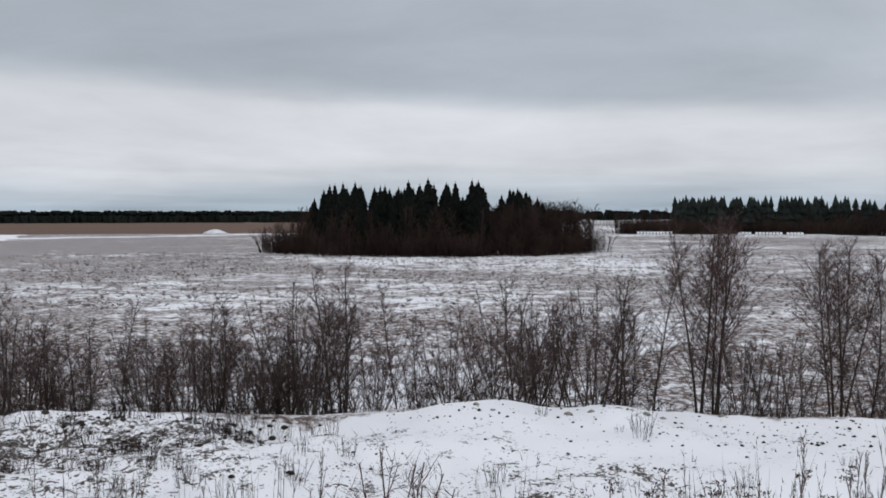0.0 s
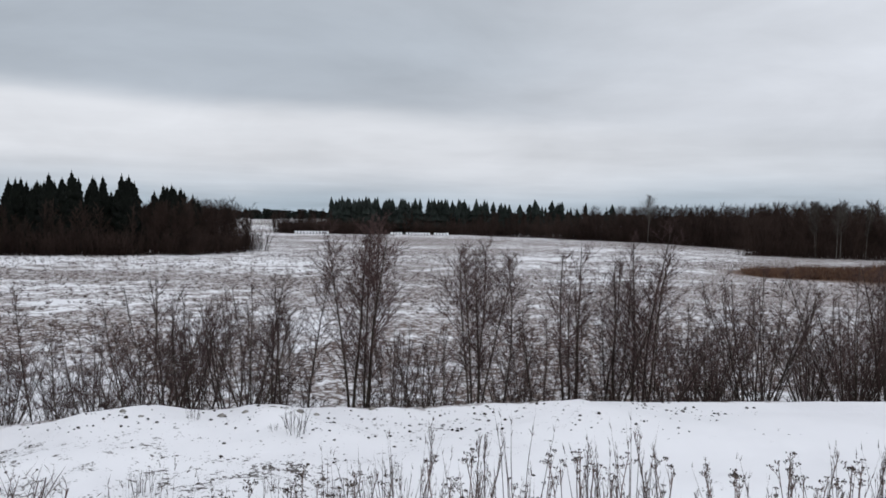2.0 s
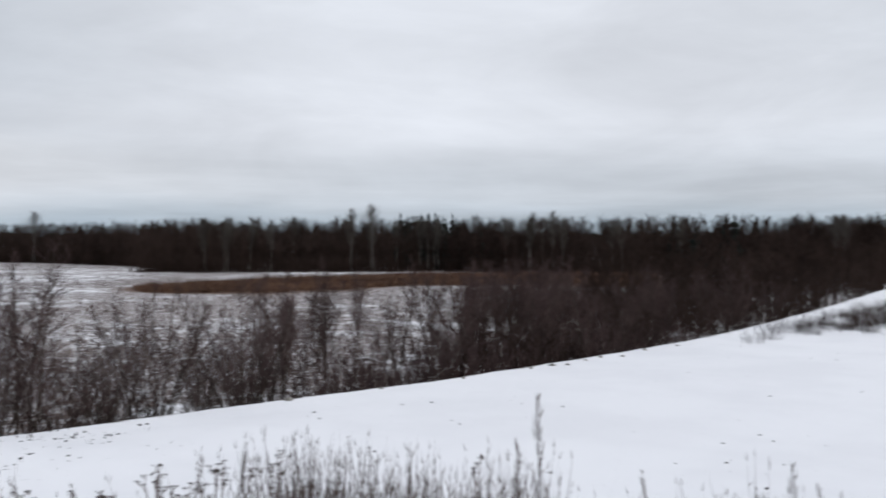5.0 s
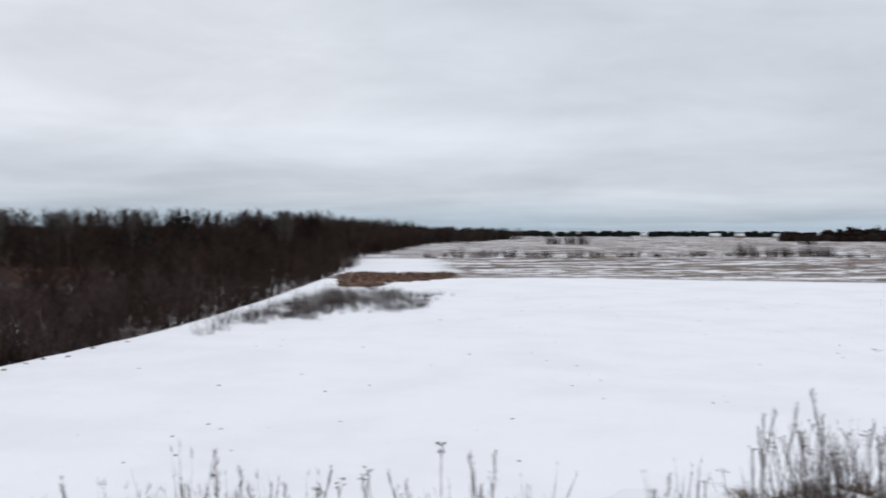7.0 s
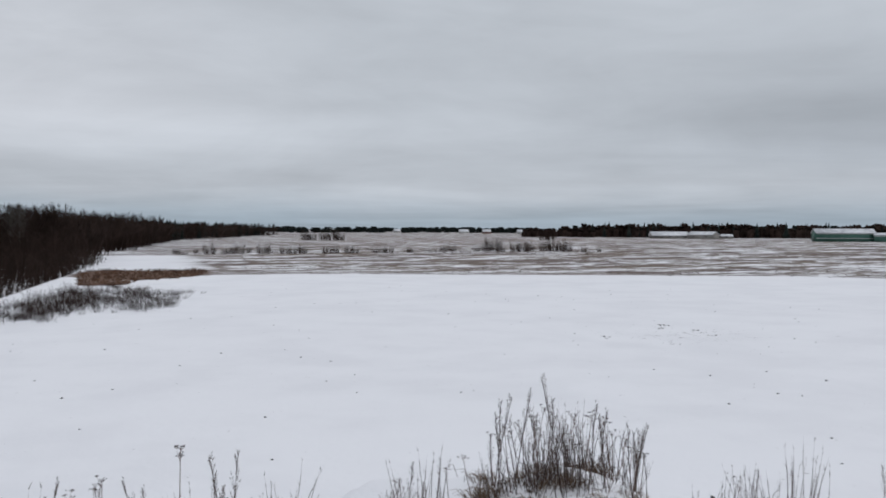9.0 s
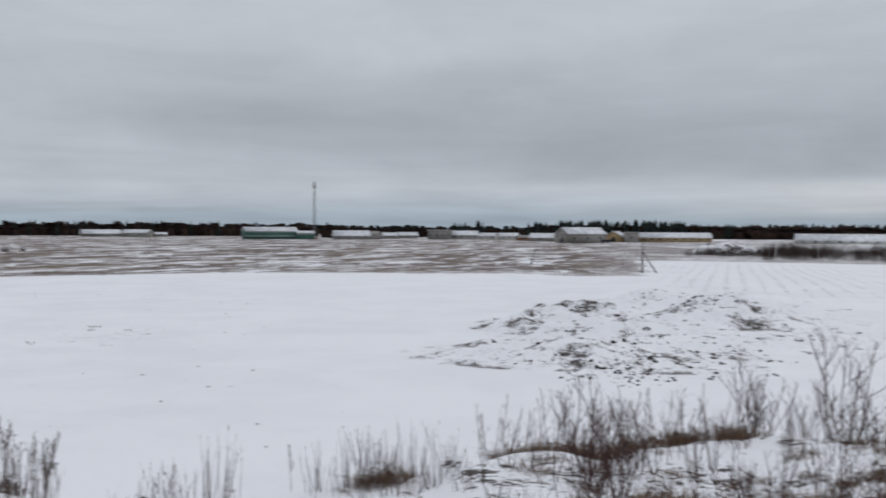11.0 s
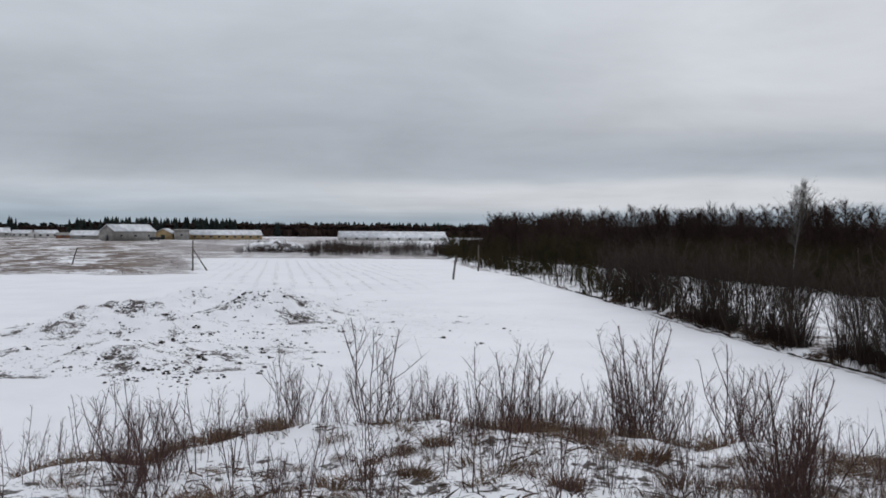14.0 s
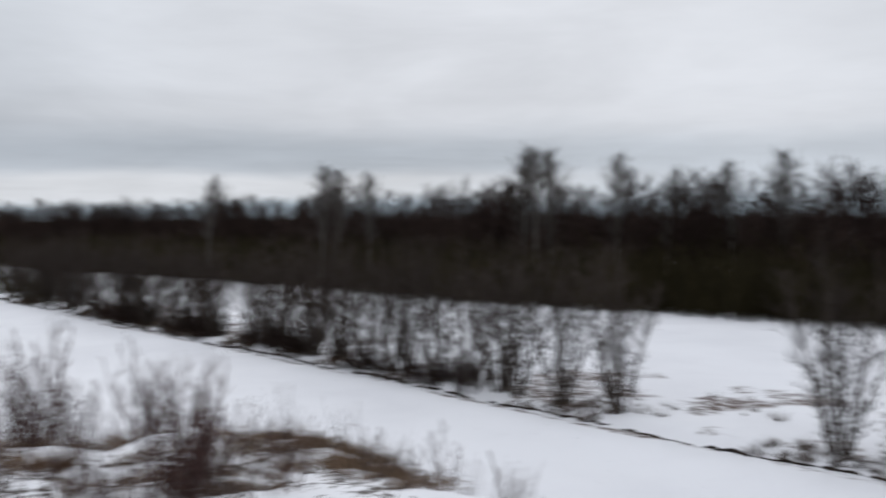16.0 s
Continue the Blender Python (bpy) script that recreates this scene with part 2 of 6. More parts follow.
HEAD = mottled("dry_seed_head", (0.044, 0.032, 0.026), (0.140, 0.106, 0.086), 30.0, 0.95, by_object=0.4)
DARK_HEAD = mottled("tansy_buttons", (0.026, 0.020, 0.017), (0.090, 0.070, 0.058), 30.0, 0.95, by_object=0.4)
PALE_STALK = mottled("pale_dry_stalk", (0.085, 0.058, 0.050), (0.250, 0.180, 0.155), 8.0, 0.9, by_object=0.4)
REED = mottled("dead_reeds", (0.040, 0.020, 0.012), (0.145, 0.075, 0.043), 0.5, 0.95, by_object=0.5, island=True)
STRAW = mottled("dead_grass", (0.060, 0.038, 0.025), (0.225, 0.150, 0.095), 5.0, 0.95, by_object=0.4)
RUST_STRAW = mottled("rusty_dead_grass", (0.072, 0.040, 0.024), (0.230, 0.138, 0.082), 5.0, 0.95, by_object=0.5)
STRAW_DARK = mottled("rotten_stems", (0.028, 0.018, 0.013), (0.110, 0.070, 0.045), 5.0, 0.95, by_object=0.6, island=True)
# turf darkened to stand for the shade in the undercut ditch edge
TURF = mottled("turf_undercut_shade", (0.010, 0.008, 0.006), (0.050, 0.034, 0.024), 3.0, 0.95, by_object=0.0)
CLOD = mottled("frozen_soil", (0.016, 0.014, 0.012), (0.085, 0.070, 0.058), 3.0, 0.95, by_object=0.3)
STONE = mottled("field_stone", (0.16, 0.145, 0.125), (0.38, 0.36, 0.33), 4.0, 0.9, by_object=0.3, bump=0.3)
ROOF_SNOW = mottled("patchy_roof_snow", (0.42, 0.43, 0.45), (0.80, 0.81, 0.83), 0.35, 0.75, by_object=0.15)
SNOW = mottled("fresh_snow", (0.78, 0.80, 0.84), (0.86, 0.87, 0.89), 0.6, 0.7, by_object=0.04)
POLE = mottled("grey_pole_wood", (0.045, 0.037, 0.030), (0.150, 0.130, 0.110), 5.0, 0.9, (3, 3, 0.3), 0.3)
GREY_WALL = mottled("weathered_grey_panel", (0.20, 0.19, 0.175), (0.34, 0.33, 0.31), 0.6, 0.9, by_object=0.2)
GREEN_WALL = mottled("green_sheet_wall", (0.035, 0.095, 0.075), (0.075, 0.165, 0.130), 0.4, 0.6, by_object=0.1)
PALE_BAND = mottled("pale_wall_band", (0.33, 0.37, 0.36), (0.50, 0.53, 0.52), 0.5, 0.7, by_object=0.1)
YELLOW_WALL = mottled("ochre_plaster", (0.30, 0.215, 0.11), (0.46, 0.345, 0.19), 0.5, 0.9, by_object=0.1)
WHITE_WALL = mottled("whitewashed_wall", (0.48, 0.47, 0.45), (0.66, 0.65, 0.63), 0.5, 0.9, by_object=0.15)
RED_WALL = mottled("brick_red_wall", (0.16, 0.07, 0.045), (0.30, 0.14, 0.09), 0.5, 0.9, by_object=0.1)
DARK = mottled("dark_opening", (0.015, 0.016, 0.018), (0.04, 0.042, 0.046), 0.8, 0.4, by_object=0.2)
MAST = mottled("galvanised_lattice", (0.10, 0.10, 0.11), (0.24, 0.24, 0.26), 1.0, 0.5, by_object=0.1)

# ---- the lie of the land ----


def lattice(ix, iy, seed):
    h = np.sin(ix * 127.1 + iy * 311.7 + seed * 74.7) * 43758.5453
    return h - np.floor(h)


def vnoise(x, y, seed=0):
    ix, iy = np.floor(x), np.floor(y)
    fx, fy = x - ix, y - iy
    fx, fy = fx * fx * (3 - 2 * fx), fy * fy * (3 - 2 * fy)
    a, b = lattice(ix, iy, seed), lattice(ix + 1, iy, seed)
    c, d = lattice(ix, iy + 1, seed), lattice(ix + 1, iy + 1, seed)
    return (a + (b - a) * fx) * (1 - fy) + (c + (d - c) * fx) * fy - 0.5


def fbm(x, y, size, octaves=3, seed=0):
    t, amp = 0.0, 1.0
    for o in range(octaves):
        t = t + amp * vnoise(x / size, y / size, seed + o)
        size, amp = size / 2.1, amp * 0.5
    return t


def smooth(v, lo, hi):
    t = np.clip((v - lo) / (hi - lo), 0, 1)
    return t * t * (3 - 2 * t)


def north_edge(x):
    return 20 + 15.5 * np.exp(-((x + 2) / 45) ** 2)


def inside_north(x, y):
    return north_edge(x) - y


def inside_west(x, y):
    return (x - (-17 - 0.379 * (y + 27))) / 1.07


def bearing(x, y):
    return np.degrees(np.arctan2(x, y)) % 360


# where the top of the spoil heap ends, by bearing
HEAP_EDGE = ((0, 6.2), (40, 5.8), (75, 6.4), (100, 9.2), (125, 9.6), (142, 12.2), (160, 13.0), (186, 13.0), (193, 12.0), (199, 9.6), (212, 7.5), (260, 6), (360, 6.2))


def land(x, y):
    x, y = np.asarray(x, float), np.asarray(y, float)
    r, az = np.hypot(x, y), bearing(x, y)
    sn, sw = inside_north(x, y), inside_west(x, y)
    s = np.minimum(sn, sw)
    pad = 0.8 * (1 - smooth(r, 135, 200)) * smooth(sn, -3.2, 0.6) * (1 - smooth(-sw, 25, 60))
    berm = 0.30 * fbm(x, y, 7.0, 2, 5) * np.exp(-((sn - 1.6) / 1.7) ** 2) * (1 - smooth(x, 60, 150)) * smooth(sw, -3, 3)
    berm = berm + 0.25 * (0.6 + fbm(x, y, 5.0, 2, 6)) * np.exp(-((sw - 1.2) / 1.2) ** 2) * (1 - smooth(r, 90, 200))
    lumps = 0.46 * np.exp(-((x - 2.3) / 1.9) ** 2) + 0.46 * np.exp(-((x - 6.1) / 1.2) ** 2) - 1.25 * np.exp(-((x + 5.3) / 2.7) ** 2) - 0.2 * np.exp(-((x - 12) / 3) ** 2) + 0.22 * np.exp(-((x - 18) / 2.0) ** 2)
    berm = berm + lumps * np.exp(-((sn - 2.0) / 2.2) ** 2) * (y > 10)
    berm = berm + (0.46 + 0.22 * smooth(-x, 2, 8)) * fbm(x, y, 2.1, 3, 17) * smooth(sn, -1, 1) * (1 - smooth(sn, 10, 20)) * (1 - smooth(x, 14, 30)) * (y > 10)
    dn = (-1.0 * smooth(-sn, 1.5, 4.5) * (1 - smooth(-sn, 14, 45)) - 0.4 * np.exp(-((sn + 4.2) / 1.4) ** 2)) * smooth(sw, -6, 0) * (1 - smooth(x, 120, 260))
    dw = -0.42 * np.exp(-((sw + 1.55) / 0.6) ** 2) * smooth(sn, -6, 0) * (1 - smooth(r, 250, 400))
    z = pad + berm + dn + dw + 0.25 * fbm(x, y, 60, 3, 1) * smooth(r, 40, 120) * (1 - smooth(r, 600, 2000)) + (0.08 * fbm(x, y, 4, 3, 2) + 0.12 * fbm(x, y, 17, 2, 3)) * (1 - smooth(r, 110, 200))
    # low heaps dumped on the snow field
    for hx, hy, hr, hh in ((28, -43, 6, 0.25), (52, -92, 9, 0.8)):
        q = np.hypot(x - hx, y - hy) / hr
        z = z + hh * np.exp(-q * q * 1.6) * (1 + 1.3 * fbm(x, y, 3.6, 4, 9))
    # the spoil heap underfoot
    top = 6.3 - 0.075 * r + 0.42 * fbm(x, y, 2.4, 4, 12) * smooth(r, 3.5, 7)
    rim = np.interp(az, [a for a, _ in HEAP_EDGE], [b for _, b in HEAP_EDGE]) + 1.1 * fbm(x, y, 3.5, 2, 15)
    kx, ky = 8.5 * math.sin(radians(111.5)), 8.5 * math.cos(radians(111.5))
    top = top + 0.42 * np.exp(-(((x - kx) / 0.75) ** 2 + ((y - ky) / 0.9) ** 2))
    slope = top - np.maximum(r - rim, 0) * 0.66 - 0.18 * np.exp(-((r - rim) / 0.9) ** 2)
    return np.maximum(z, slope)


def ground_at(x, y):
    return float(land(np.array([x]), np.array([y]))[0])


def mesh_of(name, v, f):
    """A mesh from numpy vertices and triangles."""
    me = bpy.data.meshes.new(name)
    v, f = np.asarray(v, np.float32), np.asarray(f, np.int32)
    me.vertices.add(len(v))
    me.vertices.foreach_set("co", v.ravel())
    me.loops.add(f.size)
    me.loops.foreach_set("vertex_index", f.ravel())
    me.polygons.add(len(f))
    me.polygons.foreach_set("loop_start", np.arange(len(f), dtype=np.int32) * f.shape[1])
    me.update(calc_edges=True)
    return me


WEST_WOOD = ((14, -196), (-17, -131), (-28, -108), (-35, -89), (-49, -72), (-75, -20), (-130, -20), (-110, -100), (-60, -190), (-10, -300), (30, -345), (84, -345), (62, -262), (30, -215))
EAST_WOOD = ((172, 322), (181, 262), (165, 194), (142, 182), (153, 160), (183, 121), (182, 90), (205, 36), (235, 28), (330, 70), (330, 250), (240, 330))


def poly_mask(x, y, pts):
    c = np.zeros(np.shape(x), bool)
    for (x0, y0), (x1, y1) in zip(pts, pts[1:] + pts[:1]):
        if y0 != y1:
            c ^= ((y0 > y) != (y1 > y)) & (x < (x1 - x0) * (y - y0) / (y1 - y0) + x0)
    return c


def reed_hollow(x, y):
    """How much a place belongs to the reed-grown hollow."""
    az, rr = bearing(x, y), np.hypot(x, y)
    w = np.interp(az, (36.5, 40, 46, 52, 68), (3, 13, 23, 27, 30))
    return np.exp(-((az - 54) / 16) ** 8) * np.exp(-((rr - np.interp(az, (38, 46, 54, 68), (150, 157, 178, 185)) + 16 * fbm(x, y, 26, 3, 61)) / w) ** 4)


def wet_patch(x, y):
    az, rr = bearing(x, y), np.hypot(x, y)
    c = np.interp(az, (83, 86, 90), (143, 155, 163))
    w = np.interp(az, (83, 86, 90), (32, 24, 15))
    return np.exp(-((az - 86.6) / 3.7) ** 4) * np.exp(-((rr - c + 12 * fbm(x, y, 9, 3, 62)) / w) ** 4)


def build_ground():
    rings = [0.0]
    r = 0.35
    while r < 5000:
        rings.append(r)
        r *= 1.06 if r < 4 else 1.018 if r < 62 else 1.035 if r < 600 else 1.08
    rings.append(5000.0)
    rings[0] = 0.02
    rings = np.array(rings)
    na = 680
    ang = np.arange(na) * 2 * np.pi / na
    x = (rings[:, None] * np.sin(ang)).ravel()
    y = (rings[:, None] * np.cos(ang)).ravel()
    z = land(x, y)
    nr = len(rings)
    i = np.arange(nr - 1)[:, None] * na + np.arange(na)
    j = np.arange(nr - 1)[:, None] * na + (np.arange(na) + 1) % na
    f = np.stack([i, j, j + na, i + na], -1).reshape(-1, 4)[:, ::-1]
    me = mesh_of("ground", np.stack([x, y, z], -1), f)
    ob = new("ground", me)
    me.materials.append(GROUND)
    me.shade_smooth()
    az, rr = bearing(x, y), np.hypot(x, y)
    sn, sw = inside_north(x, y), inside_west(x, y)
    s = np.minimum(sn, sw)
    plain = smooth(s, -0.5, 1.5) * (1 - smooth(rr + 14 * fbm(x, y, 40, 3, 3), 140, 152))
    plain = np.maximum(plain, smooth(sw, 0, 2) * smooth(az, 149, 153) * (1 - smooth(az, 180, 184)) * (1 - smooth(rr, 235, 250)))
    plain = np.maximum(plain, 0.9 * smooth(az, 72, 77) * (1 - smooth(az + 2 * fbm(x, y, 30, 2, 66), 88, 91)) * smooth(rr, 160, 176) * (1 - smooth(rr, 268, 284)) * (y < 60))
    field = 0.515 + 0.12 * fbm(x, y, 90, 3, 21) + 0.14 * fbm(x, y, 24, 2, 22)
    north_left = smooth(-sn, 60, 140) * smooth(az, 325, 335) * (1 - smooth(az, 350, 358))
    field = field + 0.05 * north_left
    west = smooth(-sw, 0, 3) * smooth(az, 150, 170)
    field = np.where(west > 0.5, 0.12 + 0.15 * fbm(x, y, 20, 2, 8), field)
    grey = smooth(az, 98, 128) * (1 - smooth(az, 151, 155)) * smooth(rr, 185, 230)
    field = field + 0.06 * grey + 0.16 * fbm(x, y, 11, 2, 27) * smooth(az, 84, 90) * (1 - smooth(az, 150, 155)) * smooth(rr, 150, 180)
    # brown land: reeds in the wet hollow, ploughland far to the north west
    hollow = reed_hollow(x, y)
    reed = 1.2 * hollow
    wet = wet_patch(x, y)
    rim = 0.38 * np.exp(-((rr - 158 + 9 * fbm(x, y, 30, 2, 64)) / 7) ** 2) * smooth(az, 90, 94) * (1 - smooth(az, 112, 130)) * (0.5 + fbm(x, y, 25, 2, 63))
    wet = np.maximum(wet, rim)
    reed = np.maximum(reed, 1.2 * wet)
    strip = smooth(rr, 425, 450) * (1 - smooth(rr, 1150, 1300)) * (1 - smooth((az + 60) % 360, 52, 60))
    reed = np.maximum(reed, 0.62 * strip)
    east = smooth(rr, 430, 600) * (1 - smooth(rr, 650, 900)) * smooth(az, 94, 102) * (1 - smooth(az, 108, 118))
    reed = np.clip(np.maximum(reed, 0.4 * east), 0, 1)
    road = np.exp(-((rr - 392 - (az - 345) * 3) / 6) ** 2) * (az > 320)
    veg = np.clip(field * (1 - plain) + 0.9 * smooth(reed, 0.2, 0.6), 0, 1.1) * (1 - 0.9 * road)
    bank = np.exp(-((sn + 4) / 3.0) ** 2) * (sw > -3) * (1 - smooth(x, 60, 95))
    veg = np.where(plain > 0.5, np.maximum(veg * (1 - plain), 0.10), veg)
    under = np.minimum(0.52, 0.43 + 0.5 * fbm(x, y, 4, 3, 81)) * smooth(-sw, 1.8, 2.6) * (1 - smooth(-sw, 9, 18)) * (sn > 0) * (rr < 300)
    veg = np.maximum(veg, np.maximum(0.85 * bank, under))
    veg = np.maximum(veg, np.maximum(0.7 * smooth(hollow, 0.3, 0.6), 0.62 * smooth(wet, 0.2, 0.5)))
    heap = np.exp(-((rr - 9.5) / 4.0) ** 2) * smooth(az, 128, 140) * (1 - smooth(az, 198, 204))
    veg = np.maximum(veg, (0.20 + 0.45 * fbm(x, y, 0.9, 3, 31)) * heap)
    knoll = np.exp(-(((x - 7.9) / 0.8) ** 2 + ((y + 3.1) / 0.9) ** 2))
    veg = np.maximum(veg, 0.24 * knoll)
    soil_heap = np.maximum(0.48 * heap, 0.4 * knoll)
    brown_side = np.exp(-((rr - 10.5) / 1.6) ** 2) * smooth(az, 186, 190) * (1 - smooth(az, 197, 201))
    veg = np.maximum(veg, (0.2 + 0.5 * fbm(x, y, 0.8, 2, 67)) * brown_side)
    reed = np.maximum(reed, np.maximum(0.7 * heap, brown_side))
    soil = soil_heap
    for hx, hy, hr, a in ((27, -42, 6, 0.5), (36, -54, 9, 0.5), (41, -60, 9, 0.5), (33, -66, 9, 0.42), (26, -62, 14, 0.42), (30, -75, 16, 0.42), (58, -32, 9, 0.36), (22, -70, 18, 0.36)):
        soil = np.maximum(soil, a * np.exp(-((x - hx) ** 2 + (y - hy) ** 2) / hr ** 2))
    soil = np.maximum(soil, (0.40 + 0.35 * fbm(x, y, 5, 2, 71) + 0.14 * smooth(-x, 0, 9)) * smooth(s, 0, 2) * (1 - smooth(sn, 9, 22)) * (1 - smooth(x, 12, 25)) * (y > 10))
    soil = np.maximum(soil, 0.16 * plain)
    wood = poly_mask(x, y, WEST_WOOD) | poly_mask(x, y, EAST_WOOD)
    wood = wood | ((az > 40) & (az < 84) & (rr > 260) & (y > 60))
    wood = wood | ((az > 192) & (az < 300) & (-sw > 70))
    veg = np.where(wood, 0.95, veg)
    soil = np.where(wood, 0.7, soil)
    furrow = 0.9 * smooth(az, 150, 153) * (1 - smooth(az, 160, 166)) * smooth(rr, 95, 125) * (1 - smooth(rr, 215, 245))
    drill = smooth(az, 86, 91) * (1 - smooth(az, 146, 151)) * smooth(rr, 152, 164) * (1 - plain) * ~wood
    for name, val in (("stubble", veg), ("reed", reed), ("soil", soil), ("furrow", furrow), ("drill", drill)):
        at = me.attributes.new(name, "FLOAT", "POINT")
        at.data.foreach_set("value", np.asarray(val, np.float32))
    tagged(ob, "flat winter farmland under thin patchy snow with stubble showing", "ground", kind="structure")


build_ground()

# ---- building helpers ----


class Shape:
    """Collects triangles of one mesh."""

    def __init__(self):
        self.v, self.f = [], []

    def tube(self, pts, radii, n=3, cap=False):
        base = len(self.v)
        for i, (p, r) in enumerate(zip(pts, radii)):
            a = pts[min(i + 1, len(pts) - 1)] - pts[max(i - 1, 0)]
            a = a.normalized() if a.length > 1e-9 else Vector((0, 0, 1))
            u = a.cross(Vector((0.31, 0.87, 0.38)))
            u = u.normalized() if u.length > 1e-6 else Vector((1, 0, 0))
            w = a.cross(u)
            for j in range(n):
                t = 2 * math.pi * j / n
                self.v.append(p + (u * math.cos(t) + w * math.sin(t)) * r)
        for i in range(len(pts) - 1):
            for j in range(n):
                a, b = base + i * n + j, base + i * n + (j + 1) % n
                self.f += [(a, b, b + n), (a, b + n, a + n)]
        if cap:
            e = base + (len(pts) - 1) * n
            for j in range(1, n - 1):
                self.f += [(e, e + j, e + j + 1), (base, base + j + 1, base + j)]
        return self

    def limb(self, pts, r):
        """A three-sided twig that runs out to a point."""
        base, n = len(self.v), len(pts)
        a = (pts[-1] - pts[0]).normalized()
        u = a.cross(Vector((0.31, 0.87, 0.38))).normalized()
        w = a.cross(u)
        for i in range(n - 1):
            q = r * (1 - 0.45 * i / (n - 1))
            for c, s in ((1, 0), (-0.5, 0.866), (-0.5, -0.866)):
                self.v.append(pts[i] + u * (c * q) + w * (s * q))
        self.v.append(pts[-1])
        for i in range(n - 2):
            for j in range(3):
                p, q = base + i * 3 + j, base + i * 3 + (j + 1) % 3
                self.f += [(p, q, q + 3), (p, q + 3, p + 3)]
        e, tip = base + (n - 2) * 3, len(self.v) - 1
        self.f += [(e, e + 1, tip), (e + 1, e + 2, tip), (e + 2, e, tip)]
        return self

    def sliver(self, p, q, r, rnd):
        """The thinnest twig: one long triangle."""
        a = q - p
        u = a.cross(Vector((rnd.uniform(-1, 1), rnd.uniform(-1, 1), rnd.uniform(-0.4, 0.4))))
        u = u.normalized() * r if u.length > 1e-6 else Vector((r, 0, 0))
        b = len(self.v)
        self.v += [p + u, p - u, q]
        self.f.append((b, b + 1, b + 2))

    def box(self, x0, y0, z0, x1, y1, z1):
        b = len(self.v)
        self.v += [Vector(p) for p in ((x0, y0, z0), (x1, y0, z0), (x1, y1, z0), (x0, y1, z0), (x0, y0, z1), (x1, y0, z1), (x1, y1, z1), (x0, y1, z1))]
        for q in ((3, 2, 1, 0), (4, 5, 6, 7), (0, 1, 5, 4), (1, 2, 6, 5), (2, 3, 7, 6), (3, 0, 4, 7)):
            self.f += [(b + q[0], b + q[1], b + q[2]), (b + q[0], b + q[2], b + q[3])]
        return self

    def poly(self, pts, depth):
        """A prism: the outline pts, pushed along depth."""
        b, n = len(self.v), len(pts)
        d = Vector(depth)
        self.v += [Vector(p) for p in pts] + [Vector(p) + d for p in pts]
        for j in range(1, n - 1):
            self.f += [(b, b + j + 1, b + j), (b + n, b + n + j, b + n + j + 1)]
        for j in range(n):
            c = (j + 1) % n
            self.f += [(b + j, b + c, b + n + c), (b + j, b + n + c, b + n + j)]
        return self

    def lump(self, c, r, rnd, flat=0.7):
        """A rough stone of eight facets a side."""
        b = len(self.v)
        rows = ((-0.9, 0.35), (-0.2, 1.0), (0.45, 0.8), (0.95, 0.25))
        for h, w in rows:
            for j in range(6):
                t = 2 * math.pi * j / 6 + h
                q = r * w * rnd.uniform(0.75, 1.2)
                self.v.append(Vector(c) + Vector((q * math.cos(t), q * math.sin(t), r * h * flat)))
        for i in range(3):
            for j in range(6):
                p, q = b + i * 6 + j, b + i * 6 + (j + 1) % 6
                self.f += [(p, q, q + 6), (p, q + 6, p + 6)]
        for j in range(1, 5):
            self.f += [(b, b + j + 1, b + j), (b + 18, b + 18 + j, b + 19 + j)]
        return self

    def arrays(self):
        return np.array([tuple(p) for p in self.v], np.float32), np.array(self.f, np.int32)

    def mesh(self, name, mat):
        me = mesh_of(name, *self.arrays())
        me.materials.append(mat)
        return me


def part(name, shape, mat, parent, label=""):
    ob = new(name, shape.mesh(name, mat))
    ob.parent = parent
    return tagged(ob, label)


def thing(name, label, category, group="", kind=""):
    return tagged(new(name), label, category, group, kind)


def merged(name, kinds, places, mat):
    """One mesh of many plants: kinds are (v, f) arrays, places are (kind, x, y, z, scale, height, turn)."""
    vs, fs, n = [], [], 0
    for kd, x, y, z, sc, hs, a in places:
        v, f = kinds[kd]
        c, s = math.cos(a) * sc, math.sin(a) * sc
        w = np.empty_like(v)
        w[:, 0] = v[:, 0] * c - v[:, 1] * s + x
        w[:, 1] = v[:, 0] * s + v[:, 1] * c + y
        w[:, 2] = v[:, 2] * hs + z
        vs.append(w)
        fs.append(f + n)
        n += len(v)
    me = mesh_of(name, np.concatenate(vs), np.concatenate(fs))
    me.materials.append(mat)
    return new(name, me)


def bent(rnd, p, d, length, steps, wobble, lift):
    """A wandering line from p along d."""
    pts, d = [p.copy()], d.normalized()
    for _ in range(steps):
        d = (d + Vector((rnd.gauss(0, wobble), rnd.gauss(0, wobble), rnd.gauss(0, wobble * 0.5) + lift))).normalized()
        p = p + d * (length / steps)
        pts.append(p.copy())
    return pts


def taper(r0, r1, n):
    return [r0 + (r1 - r0) * i / (n - 1) for i in range(n)]


